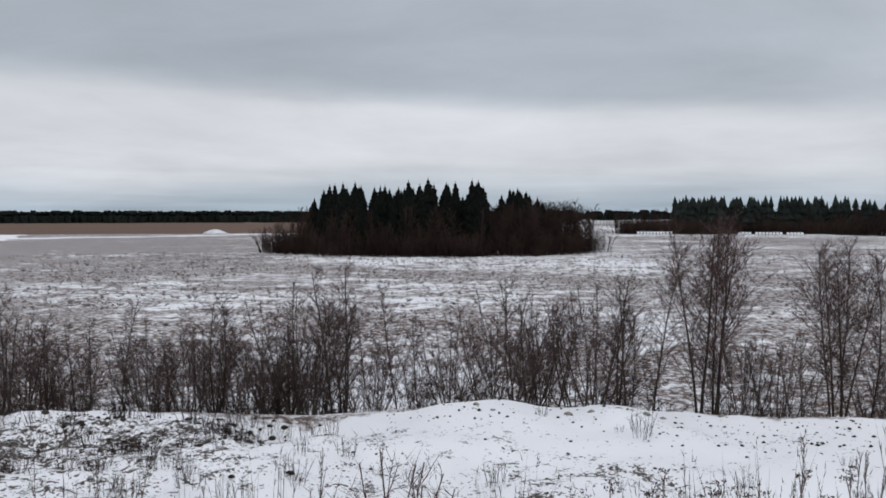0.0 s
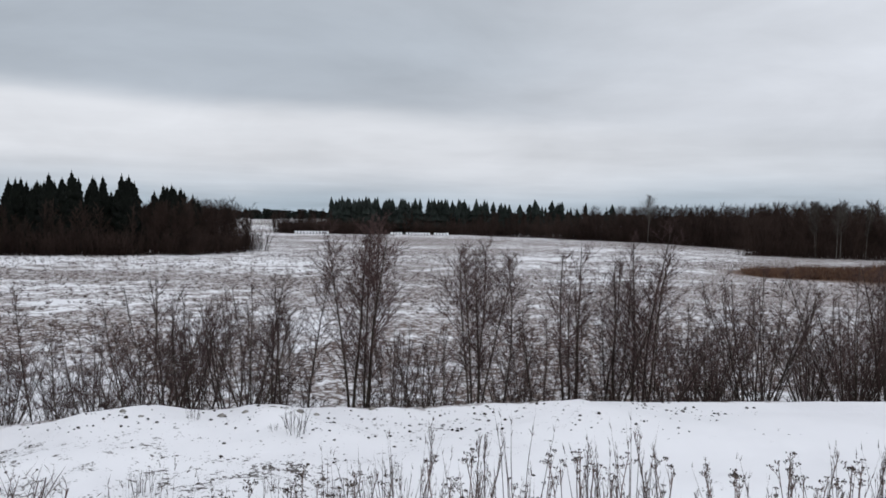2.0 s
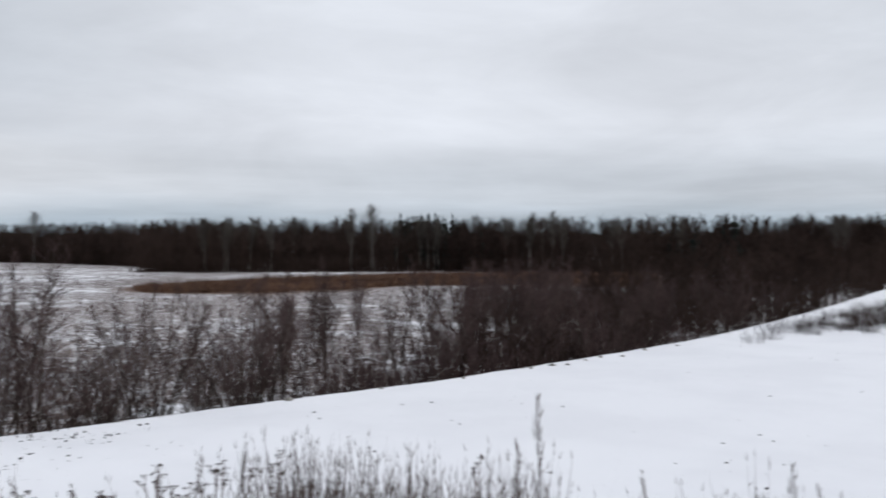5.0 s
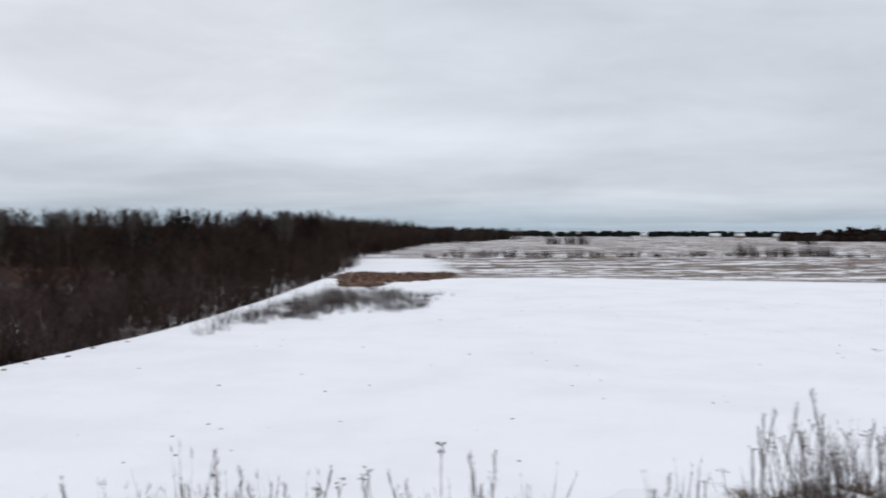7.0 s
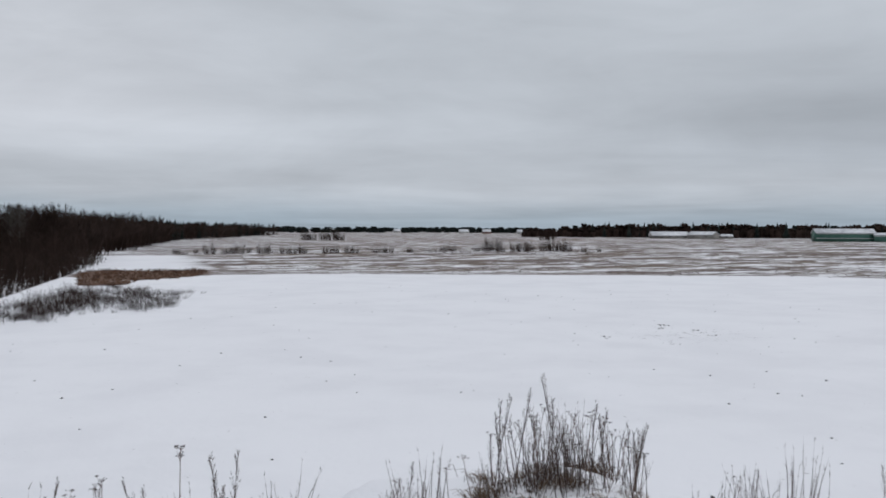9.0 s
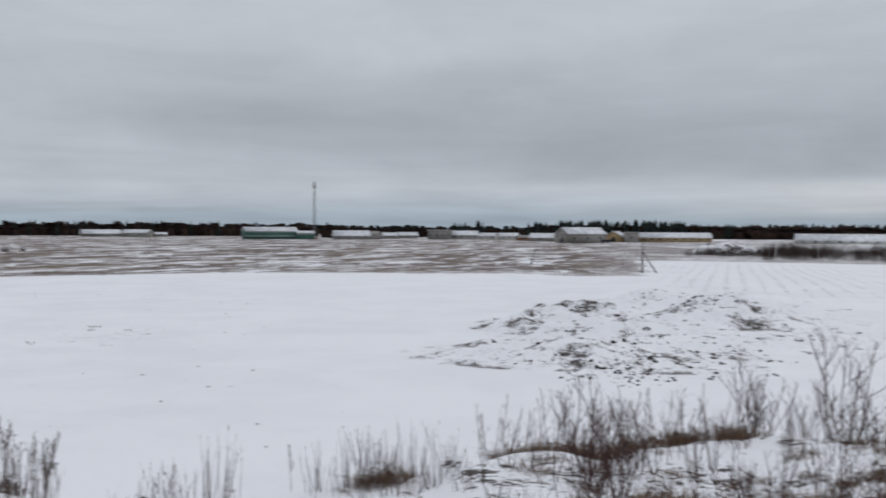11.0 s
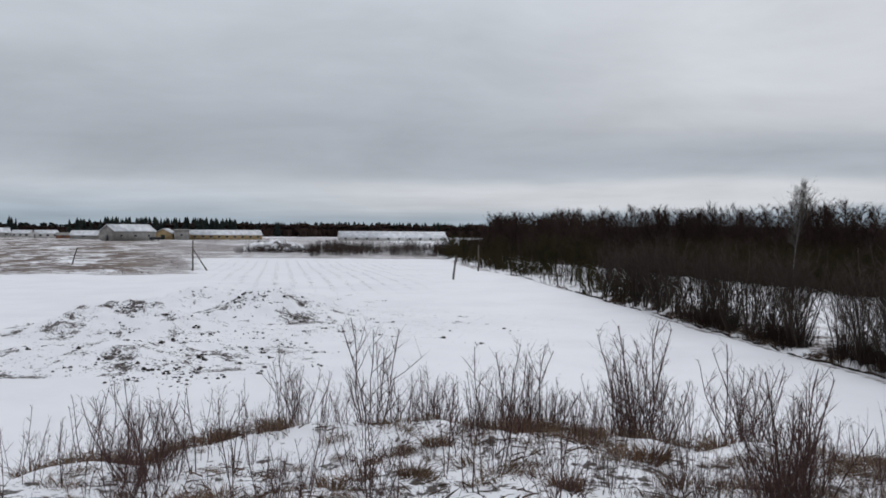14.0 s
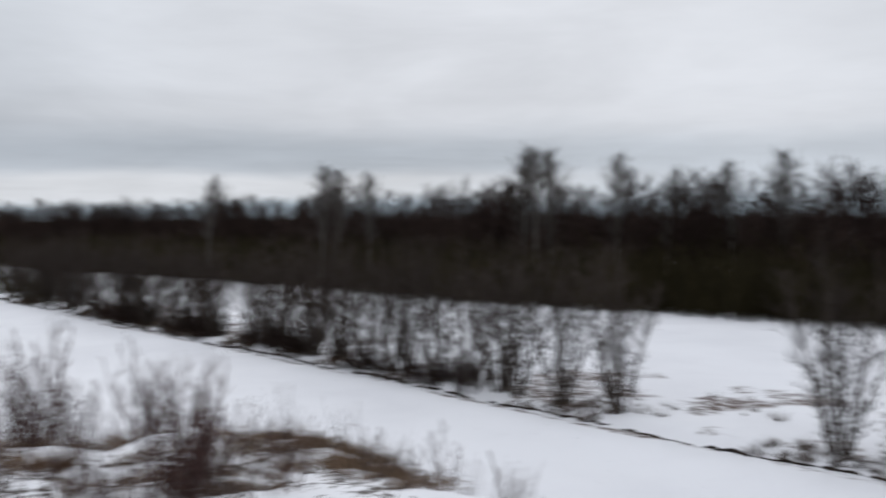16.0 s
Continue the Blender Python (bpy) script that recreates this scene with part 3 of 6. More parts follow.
def leafless(seed, height, stems, lean, arch, reach, branches, shoots, twigs, thick, fine, first=0.2, rise=(0.8, 2.0), foot=0.1, low=0.7, peak=0.3, wander=0.05):
    """A leafless tree or shrub with four orders of wood: stems, branches, shoots and the finest twigs.
    lean: how far the outer stems tilt; arch: how they turn up again; reach: the longest branch over the height;
    peak: where along the crown that branch sits. Returns the stem shapes and one crown."""
    rnd = random.Random(seed)
    out, cr = [], Shape()
    for i in range(stems):
        a = 6.283 * (i + rnd.uniform(-0.4, 0.4)) / stems
        tilt = lean * (rnd.uniform(0.35, 1.0) if i else 0.15)
        h = height * (1.0 if i == 0 else rnd.uniform(low, 0.97))
        p0 = Vector((math.cos(a) * foot * rnd.uniform(0.4, 1.3), math.sin(a) * foot * rnd.uniform(0.4, 1.3), -0.25))
        pts = bent(rnd, p0, Vector((math.cos(a) * tilt, math.sin(a) * tilt, 1)), h * (1 + 0.25 * tilt * tilt), 7, wander, arch)
        k = thick * rnd.uniform(0.65, 1.15) * (h / height)
        out.append(Shape().tube(pts, taper(k, fine * 1.6, 8), 5))
        for b in range(branches):
            t = first + (0.99 - first) * (b + rnd.random()) / branches
            q = t * 7
            j = min(int(q), 6)
            p = pts[j].lerp(pts[j + 1], q - j)
            u = (t - first) / (1 - first)
            prof = 0.35 + 0.65 * u / peak if u < peak else 1.0 - 0.78 * (u - peak) / (1 - peak)
            ln = h * reach * prof * rnd.uniform(0.6, 1.25)
            ba = rnd.uniform(0, 6.283)
            d = Vector((math.cos(ba), math.sin(ba), rnd.uniform(*rise)))
            bp = bent(rnd, p, d, ln, 3, 0.13, 0.07)
            cr.limb(bp, fine * (1.3 + 1.6 * (1 - t)))
            for w in range(shoots):
                z = rnd.uniform(0.15, 0.95) * 3
                jj = min(int(z), 2)
                sp = bp[jj].lerp(bp[jj + 1], z - jj)
                sa = rnd.uniform(0, 6.283)
                sd = (d.normalized() * 0.7 + Vector((math.cos(sa), math.sin(sa), rnd.uniform(0.0, 1.2)))).normalized()
                sl = ln * rnd.uniform(0.25, 0.55) + 0.02 * h
                se = sp + sd * sl
                cr.limb([sp, se], fine * 0.9)
                for g in range(twigs):
                    tp = sp.lerp(se, rnd.uniform(0.15, 1.0))
                    td = (sd + Vector((rnd.gauss(0, 0.6), rnd.gauss(0, 0.6), rnd.gauss(0.25, 0.4)))).normalized()
                    cr.sliver(tp, tp + td * sl * rnd.uniform(0.35, 0.8), fine * 0.8, rnd)
    return out, cr


def wood_tree(seed, fine, branches=24, twigs=11, first=0.3, reach=0.2, peak=0.35, rise=(0.9, 2.4), trunk=0.1):
    """A twelve-metre leafless tree for woods, all in one mesh."""
    rnd = random.Random(seed)
    cr = Shape()
    pts = bent(rnd, Vector((0, 0, -0.3)), Vector((rnd.uniform(-0.06, 0.06), rnd.uniform(-0.06, 0.06), 1)), 12.0, 4, 0.03, 0.0)
    cr.tube(pts, taper(trunk, fine, 5), 3)
    for b in range(branches):
        t = first + (0.99 - first) * (b + rnd.random()) / branches
        j = min(int(t * 4), 3)
        p = pts[j].lerp(pts[j + 1], t * 4 - j)
        u = (t - first) / (1 - first)
        prof = 0.4 + 0.6 * u / peak if u < peak else 1.0 - 0.72 * (u - peak) / (1 - peak)
        ln = 12.0 * reach * prof * rnd.uniform(0.6, 1.25)
        a = rnd.uniform(0, 6.283)
        d = Vector((math.cos(a), math.sin(a), rnd.uniform(*rise))).normalized()
        e = p + d * ln
        cr.limb([p, e], fine * 1.7)
        for w in range(twigs):
            tp = p.lerp(e, rnd.uniform(0.15, 1.0))
            td = (d + Vector((rnd.gauss(0, 0.55), rnd.gauss(0, 0.55), rnd.gauss(0.3, 0.35)))).normalized()
            cr.sliver(tp, tp + td * (0.35 + ln * rnd.uniform(0.2, 0.5)), fine, rnd)
    return cr.arrays()


def spruce_shape(seed, height, tiers=17, arms=10, width=0.19):
    rnd = random.Random(seed)
    tr, cr = Shape(), Shape()
    tr.tube([Vector((0, 0, -0.3)), Vector((0, 0, height * 0.5)), Vector((0.03, 0, height * 0.97))], (height * 0.014, height * 0.008, 0.02), 5)
    for i in range(tiers):
        t = i / (tiers - 1)
        z = height * (0.08 + 0.87 * t)
        reach = height * width * (1 - t) ** 0.72 * rnd.uniform(0.75, 1.2) + 0.022 * height
        for j in range(arms):
            a = 6.28 * (j + rnd.uniform(-0.4, 0.4)) / arms + i * 0.7
            ln = reach * rnd.uniform(0.6, 1.2)
            c, s = math.cos(a), math.sin(a)
            dz = -ln * rnd.uniform(0.1, 0.45)
            w = ln * rnd.uniform(0.26, 0.4) + 0.08
            up = height * 0.030
            root, tip = Vector((0, 0, z + up)), Vector((c * ln, s * ln, z + dz + ln * 0.2))
            mid = Vector((c * ln * 0.55, s * ln * 0.55, z + dz * 0.35))
            side = Vector((-s, c, 0)) * w
            drop = Vector((0, 0, -height * 0.034 - w * 0.4))
            b = len(cr.v)
            cr.v += [root, mid + side + drop, tip, mid - side + drop, mid + Vector((0, 0, up)), mid + drop * 1.9]
            cr.f += [(b, b + 1, b + 4), (b + 1, b + 2, b + 4), (b + 2, b + 3, b + 4), (b + 3, b, b + 4), (b + 1, b + 5, b + 2), (b + 2, b + 5, b + 3)]
    cr.tube([Vector((0.02, 0, height * 0.93)), Vector((0.03, 0, height * 1.02))], (0.14, 0.03), 4)
    return tr, cr


rng = random.Random(7)


def polar(az, d):
    a = radians(az)
    return d * math.sin(a), d * math.cos(a)


def past_edge(az, depth, west=False):
    """The place on a bearing that lies depth metres outside the edge of the snow field."""
    d = 12.0
    while d < 420:
        x, y = polar(az, d)
        s = inside_west(x, y) if west else inside_north(x, y)
        if s < -depth:
            break
        d += 0.25
    return x, y


# ---- shrubs and young trees along the ditches ----


def plant_kind(name, seeds, label, category, group, bark=BARK, twig=TWIG, **how):
    """Originals of one kind, in several growths; they are set out by place_plant()."""
    made = []
    for sd in seeds:
        st, cr = leafless(sd, **how)
        made.append([("stem" if len(st) > 1 else "trunk", s.mesh("stem", bark)) for s in st] + [("crown", cr.mesh("crown", twig))])
    return dict(name=name, label=label, category=category, group=group, meshes=made)


def place_plant(kind, x, y, scale, turn, which, tall=1.0, sink=0.0):
    root = thing(kind["name"], kind["label"], kind["category"], kind["group"])
    root.matrix_basis = Matrix.LocRotScale((x, y, ground_at(x, y) - sink), Euler((0, 0, turn)), (scale, scale, scale * tall))
    for nm, me in kind["meshes"][which % len(kind["meshes"])]:
        o = new(nm, me)
        o.parent = root
    return root


FAN = plant_kind("willow_shrub", (11, 12, 13, 14), "leafless many-stemmed willow shrub with fine brown twigs by the ditch", "shrub", "ditch shrubs",
                 height=6.6, stems=12, lean=0.66, arch=0.07, reach=0.25, branches=10, shoots=5, twigs=5, thick=0.042, fine=0.0078, first=0.2, rise=(0.5, 1.9), foot=0.3, low=0.65, peak=0.5, wander=0.055)
ALDER = plant_kind("alder_tree", (21, 22, 23, 24), "leafless young alder with a few upright dark stems", "tree", "ditch trees",
                   height=6.5, stems=4, lean=0.22, arch=0.04, reach=0.29, branches=22, shoots=6, twigs=5, thick=0.062, fine=0.0078, first=0.16, rise=(0.5, 1.8), foot=0.2, low=0.75, peak=0.4, wander=0.05)
POLE_TREE = plant_kind("young_aspen", (31, 32, 33), "slender leafless young aspen with thin short twigs", "tree", "ditch trees",
                       height=6.3, stems=1, lean=0.1, arch=0.0, reach=0.2, branches=44, shoots=5, twigs=4, thick=0.055, fine=0.007, first=0.15, rise=(0.4, 1.6), foot=0.03)
BIRCH_CLUMP = plant_kind("birch_clump", (35, 36), "leafless birch clump with a dense reddish crown of fine twigs", "tree", "ditch trees", BARK, RED_HAZE,
                         height=6.9, stems=5, lean=0.13, arch=0.01, reach=0.27, branches=26, shoots=7, twigs=7, thick=0.065, fine=0.007, first=0.28, rise=(0.6, 2.2), foot=0.25, low=0.88, peak=0.35, wander=0.03)

# bearing, depth past the edge, height, kind
NORTH_ROW = ((334.6, 7, 5.6, 1), (335.6, 6, 4.6, 0), (337, 6, 4.7, 1), (339.0, 7, 4.5, 1), (341.1, 8, 5.2, 2), (343.2, 6, 3.9, 1), (346.3, 7, 5.4, 1), (348.4, 6, 3.7, 0),
             (349.6, 7, 3.9, 0), (351.6, 5, 5.0, 0), (352.2, 6, 4.8, 0), (353.7, 6, 6.3, 1), (355.4, 7, 4.2, 0), (357.3, 6, 5.8, 2), (358.6, 6, 4.6, 2), (3.3, 6, 5.2, 0), (4.6, 7, 5.9, 0),
             (8.4, 6, 5.4, 0), (10.8, 7, 6.1, 1), (12.7, 7, 6.9, 2))
NORTH_ROW_EAST = ((15.8, 7, 7.6, 3), (18.2, 6, 3.8, 0), (19.6, 7, 3.9, 0), (21.2, 6, 3.9, 0), (22.9, 8, 6.6, 3), (24.5, 8, 7.0, 2), (26.8, 7, 4.8, 1),
                  (28.6, 8, 7.0, 1), (30.6, 8, 6.9, 2), (31.3, 8, 6.6, 1), (32.7, 8, 7.8, 1), (34.6, 8, 4.2, 0), (36.2, 8, 4.6, 0), (39.1, 8, 6.0, 0), (39.8, 9, 5.6, 0), (42.2, 8, 4.6, 0), (44.6, 8, 6.2, 0), (46, 9, 6.3, 1))
KINDS = (FAN, ALDER, POLE_TREE, BIRCH_CLUMP)
for n, (az, depth, height, kd) in enumerate(NORTH_ROW + NORTH_ROW_EAST):
    x, y = past_edge(az, depth - 2.5)
    place_plant(KINDS[kd], x, y, height / (5.5 if kd == 0 else 5.6), rng.uniform(0, 6.28), n)
# small growth between them
for n in range(50):
    x, y = past_edge(rng.uniform(-27, 46) if n < 40 else rng.uniform(-29, -8), rng.uniform(3, 9))
    place_plant(KINDS[rng.choice((0, 0, 2))], x, y, rng.uniform(0.42, 0.72), rng.uniform(0, 6.28), n)
for n, az in enumerate((344.6, 350.4, 0.4, 2.2, 6.2, 9.4, 17.2, 25.6, 33.6, 37.4)):
    x, y = past_edge(az, 2.6 + (n * 7 % 5) * 0.9)
    place_plant(FAN, x, y, 0.62 + 0.05 * (n * 5 % 7), 0.9 * n, n + 1)
# the closed belt farther along
x = 33.0
n = 0
while x < 96:
    for k in range(1 if x < 46 else 2 if x < 60 else 3):
        px = x + rng.uniform(-1.5, 1.5)
        py = float(north_edge(px)) + rng.uniform(3.0, 8.0 + min(24.0, (x - 28) * 0.6))
        kd = rng.choice((0, 1, 1, 2, 2))
        place_plant(KINDS[kd], px, py, rng.uniform(0.7, 1.0) if kd == 0 else rng.uniform(0.8, 1.15), rng.uniform(0, 6.28), n)
        n += 1
    x += 1.9

# the row on the western ditch
ROUND = plant_kind("goat_willow", (41, 42, 43, 44, 45), "leafless ditch willow with forking dark stems rising from its foot", "tree", "western ditch trees", BARK, DARK_TWIG,
                   height=7.0, stems=10, lean=0.44, arch=0.045, reach=0.27, branches=16, shoots=5, twigs=5, thick=0.06, fine=0.008, first=0.1, rise=(0.3, 1.7), foot=0.2, low=0.72, peak=0.5, wander=0.06)
for n, az in enumerate((189.3, 190.6, 191.8, 193.2, 195, 196.4, 197.4, 199.2, 201.2, 203.2, 204.2, 206.9, 210.2)):
    x, y = past_edge(az, 2.7, True)
    place_plant(ROUND, x, y, rng.uniform(0.92, 1.08), rng.uniform(0, 6.28), n)
for n, az in enumerate((222.6, 228, 233)):
    x, y = past_edge(az, 2.7, True)
    place_plant(ROUND, x, y, rng.uniform(0.95, 1.1), rng.uniform(0, 6.28), n)
d = 50.0
while d < 100:
    y = -d
    xe = -17 - 0.379 * (y + 27)
    for k in range(1):
        place_plant(ROUND, xe - rng.uniform(2.3, 2.9 + d * 0.02), y + rng.uniform(-1, 1), rng.uniform(0.75, 1.05), rng.uniform(0, 6.28), n)
        n += 1
    d += 2.2 + d * 0.016

for n, y in enumerate((-63, -66.5, -69, -72, -74.5, -77, -80, -83, -86, -88, -90.5, -93, -95, -97.5, -100, -103)):
    place_plant(ROUND, -17 - 0.379 * (y + 27) - 2.7, y, rng.uniform(0.8, 1.0), rng.uniform(0, 6.28), n + 2)

# the turf lip along that ditch; its near-black colour paints the undercut's shade
lip = Shape()
rl = random.Random(17)
pts, rad = [], []
y = 8.0
while y > -265:
    d = math.hypot(-17 - 0.379 * (y + 27), y)
    x = -17 - 0.379 * (y + 27) - 2.0 + 0.25 * float(fbm(np.array(y), np.array(0.0), 4.0, 2, 95)) + rl.uniform(-0.05, 0.05)
    pts.append(Vector((x, y, ground_at(x, y) + rl.uniform(-0.05, 0.04))))
    rad.append(rl.uniform(0.025, 0.07) + d * 0.0006)
    y -= 0.22 + d * 0.004
i = 0
while i < len(pts) - 4:
    n = rl.randint(4, 11)
    lip.tube(pts[i:i + n], [0.02] + rad[i + 1:i + n - 1] + [0.02] if len(pts) > i + n else rad[i:i + n], 6)
    i += n - rl.choice((1, 2, 2, 0))
tagged(new("ditch_bank", lip.mesh("ditch_bank", TURF)), "turf lip along the edge of the ditch, coloured dark for the shade of its undercut", "bank", kind="structure")

# ---- spruces and the grove ----
SPRUCE = [spruce_shape(60 + i, 15.0, 18, 10, 0.17 + 0.014 * i) for i in range(5)]
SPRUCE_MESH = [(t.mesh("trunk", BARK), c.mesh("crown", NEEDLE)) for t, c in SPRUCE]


def place_spruce(x, y, h, n, label="dark green spruce in the field grove", group="grove spruces"):
    root = thing("spruce", label, "tree", group)
    root.matrix_basis = Matrix.LocRotScale((x, y, ground_at(x, y)), Euler((0, 0, rng.uniform(0, 6.28))), (h / 15 * rng.uniform(0.85, 1.25),) * 2 + (h / 15,))
    for nm, me in zip(("trunk", "crown"), SPRUCE_MESH[n % 5]):
        o = new(nm, me)
        o.parent = root


def in_grove(x, y, grow=0.0):
    return ((x + 1.5) / (35 + grow)) ** 2 + ((y - 212) / (32 + grow)) ** 2 < 1


n = 0
while n < 112:
    x, y = rng.uniform(-32, 20), rng.uniform(185, 240)
    if in_grove(x, y, -6) and not (10 < x < 14):
        edge = ((x + 1.5) / 35) ** 2 + ((y - 212) / 32) ** 2
        place_spruce(x, y, rng.uniform(10.4, 15.6) * (1.05 - 0.12 * edge) * (0.93 if x > 14 else 1), n)
        n += 1

for n, (x, y, h) in enumerate(((14.5, 204, 12.4), (15.5, 199, 12.8), (16.6, 203, 13.4), (17.8, 200, 13.0), (19, 206, 12.6), (20.4, 202, 12.0), (22, 207, 11.0), (24.5, 205, 9.6), (13.8, 212, 11.5), (18.5, 212, 12.5))):
    place_spruce(x, y, h, n + 2)

# leafless trees for the woods
FAR_TREE = [wood_tree(80 + i, 0.028, 24, 13, 0.2, 0.25, 0.45) for i in range(6)]


def brush_kind(seed, height, stalks, spread, low=0.5, sides=3, start=0.3):
    rnd = random.Random(seed)
    s = Shape()
    for i in range(stalks):
        a, r = rnd.uniform(0, 6.28), spread * math.sqrt(rnd.random())
        p = Vector((math.cos(a) * r, math.sin(a) * r, -0.2))
        h = height * rnd.uniform(low, 1.0)
        q = bent(rnd, p, Vector((math.cos(a) * 0.25, math.sin(a) * 0.25, 1)), h, 2, 0.12, 0.0)
        s.limb(q, 0.042)
        for b in range(sides):
            m = q[0].lerp(q[2], rnd.uniform(start, 0.92))
            e = m + Vector((rnd.uniform(-1, 1), rnd.uniform(-1, 1), rnd.uniform(0.3, 1.2))) * h * 0.24
            s.limb([m, e], 0.03)
    return s.arrays()


LOW_TREE = [wood_tree(380 + i, 0.065, 18, 13, 0.15, 0.26, 0.45, trunk=0.16) for i in range(5)]
WOOD_TREE = [wood_tree(280 + i, 0.021, 26, 15, 0.3, 0.26, 0.45) for i in range(8)]


def fine_brush(seed, stalks=20, twigs=6):
    """A four-metre thicket clump of thin upright shoots."""
    rnd = random.Random(seed)
    s = Shape()
    for i in range(stalks):
        a, r = rnd.uniform(0, 6.283), 1.7 * math.sqrt(rnd.random())
        p = Vector((math.cos(a) * r, math.sin(a) * r, -0.2))
        h = 4.0 * rnd.uniform(0.55, 1.0)
        q = bent(rnd, p, Vector((math.cos(a) * 0.3, math.sin(a) * 0.3, 1)), h, 2, 0.1, 0.02)
        s.limb(q, 0.026)
        for b in range(twigs):
            m = q[0].lerp(q[2], rnd.uniform(0.2, 0.95))
            e = m + Vector((rnd.uniform(-1, 1), rnd.uniform(-1, 1), rnd.uniform(0.4, 1.5))) * h * rnd.uniform(0.12, 0.26)
            s.sliver(m, e, 0.02, rnd)
    return s.arrays()


FINE_BRUSH = [fine_brush(480 + i) for i in range(5)]
BRUSH = [brush_kind(90 + i, 4.0, 14, 1.8) for i in range(4)]
CANOPY = [brush_kind(190 + i, 4.0, 15, 1.9, 0.74, 7, 0.5) for i in range(4)]
SPRUCE_FAR = []
for i in range(4):
    t, c = spruce_shape(70 + i, 15.0, 9, 6, 0.20)
    SPRUCE_FAR.append(c.arrays())


LOW_SPRUCE = []
for i in range(5):
    rnd = random.Random(370 + i)
    c = Shape()
    for q in range(5):
        z0, w = 0.2 + q * 2.7, 3.3 - q * 0.58
        base = len(c.v)
        for j in range(7):
            a = 6.283 * j / 7 + q
            c.v.append(Vector((math.cos(a) * w * rnd.uniform(0.6, 1.2), math.sin(a) * w * rnd.uniform(0.6, 1.2), z0 + rnd.uniform(-0.5, 0.5))))
        c.v.append(Vector((rnd.uniform(-0.1, 0.1), 0, z0 + 4.4)))
        c.f += [(base + j, base + (j + 1) % 7, base + 7) for j in range(7)]
    LOW_SPRUCE.append(c.arrays())


def grounded(places):
    """Set a list of plants down on the land."""
    z = land(np.array([p[1] for p in places]), np.array([p[2] for p in places]))
    return [p[:3] + (float(q),) + p[4:] for p, q in zip(places, z)]


def scatter(count, inside, box, low, high, kinds, wide=(0.8, 1.2), unit=12.0):
    out, tries = [], 0
    while len(out) < count and tries < count * 60:
        tries += 1
        x, y = rng.uniform(box[0], box[2]), rng.uniform(box[1], box[3])
        if inside(x, y):
            h = rng.uniform(low, high) / unit
            out.append((rng.randrange(kinds), x, y, 0.0, h * rng.uniform(*wide), h, rng.uniform(0, 6.28)))
    return grounded(out)


def woods(name, label, places, kinds, mat):
    return tagged(merged(name, kinds, places, mat), label, "woodland", kind="stuff")


ring = scatter(150, lambda x, y: in_grove(x, y, 1) and not in_grove(x, y, -9), (-45, 170, 50, 260), 6.5, 10, 6)
ring += scatter(130, lambda x, y: x > 12 and in_grove(x, y, 0), (10, 180, 50, 250), 7.0, 11.3, 6, (1.0, 1.4))
woods("grove_underwood", "leafless brown trees round the edge of the spruce grove", ring, FAR_TREE, WOOD_FAR)
woods("grove_thicket", "dense leafless thicket at the foot of the grove", scatter(330, lambda x, y: in_grove(x, y, 2) and not in_grove(x, y, -7), (-45, 170, 50, 260), 3.5, 7.5, 4, unit=4), BRUSH, WOOD_FAR)


def poly_test(pts):
    def test(x, y):
        c = False
        for (x0, y0), (x1, y1) in zip(pts, pts[1:] + pts[:1]):
            if (y0 > y) != (y1 > y) and x < (x1 - x0) * (y - y0) / (y1 - y0) + x0:
                c = not c
        return c
    return test


woods("ditch_underbrush", "low leafless brush in the ditch under the bank", scatter(110, lambda x, y: -8 < inside_north(x, y) < -2.5 and (x < -4 or x > 18 or rng.random() < 0.25), (-24, 26, 46, 48), 1.0, 2.2, 4, unit=4), BRUSH, WOOD_FAR)


# the wood beyond the grove
W2 = poly_test([(74, 398), (153, 393), (172, 322), (240, 330), (250, 450), (80, 450)])
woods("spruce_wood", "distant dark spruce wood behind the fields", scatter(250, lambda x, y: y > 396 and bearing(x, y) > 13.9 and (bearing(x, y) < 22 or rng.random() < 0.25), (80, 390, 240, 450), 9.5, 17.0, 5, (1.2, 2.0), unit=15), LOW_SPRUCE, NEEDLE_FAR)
woods("spruce_wood_bushes", "low brown brush at the end of the spruce wood", scatter(150, lambda x, y: 10.9 < bearing(x, y) < 15 and 398 < math.hypot(x, y) < 430, (74, 380, 112, 425), 4.5, 8.5, 4, (0.8, 1.2), unit=4), BRUSH, WOOD_FAR)
woods("spruce_wood_edge", "scattered distant spruces among leafless trees", scatter(40, poly_test([(165, 400), (190, 330), (330, 200), (420, 300), (300, 420)]), (160, 190, 430, 430), 9, 14.5, 4, unit=15), SPRUCE_FAR, NEEDLE_FAR)
woods("leafless_wood", "distant leafless brown wood edge", scatter(300, W2, (70, 310, 260, 460), 7, 11, 5), LOW_TREE, WOOD_FAR)
# the wood that closes the north east
EW = poly_test(list(EAST_WOOD))
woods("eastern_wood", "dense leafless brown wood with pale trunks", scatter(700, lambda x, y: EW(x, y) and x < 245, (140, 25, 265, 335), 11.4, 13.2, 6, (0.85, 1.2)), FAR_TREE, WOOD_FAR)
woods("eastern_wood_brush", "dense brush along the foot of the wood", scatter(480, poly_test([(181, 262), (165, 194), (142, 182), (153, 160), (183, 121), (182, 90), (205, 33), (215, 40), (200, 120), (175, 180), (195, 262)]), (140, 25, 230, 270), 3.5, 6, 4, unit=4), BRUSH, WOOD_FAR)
EW2 = poly_test([(205, 34), (570, 18), (1040, -77), (1130, -30), (900, 90), (300, 75)])
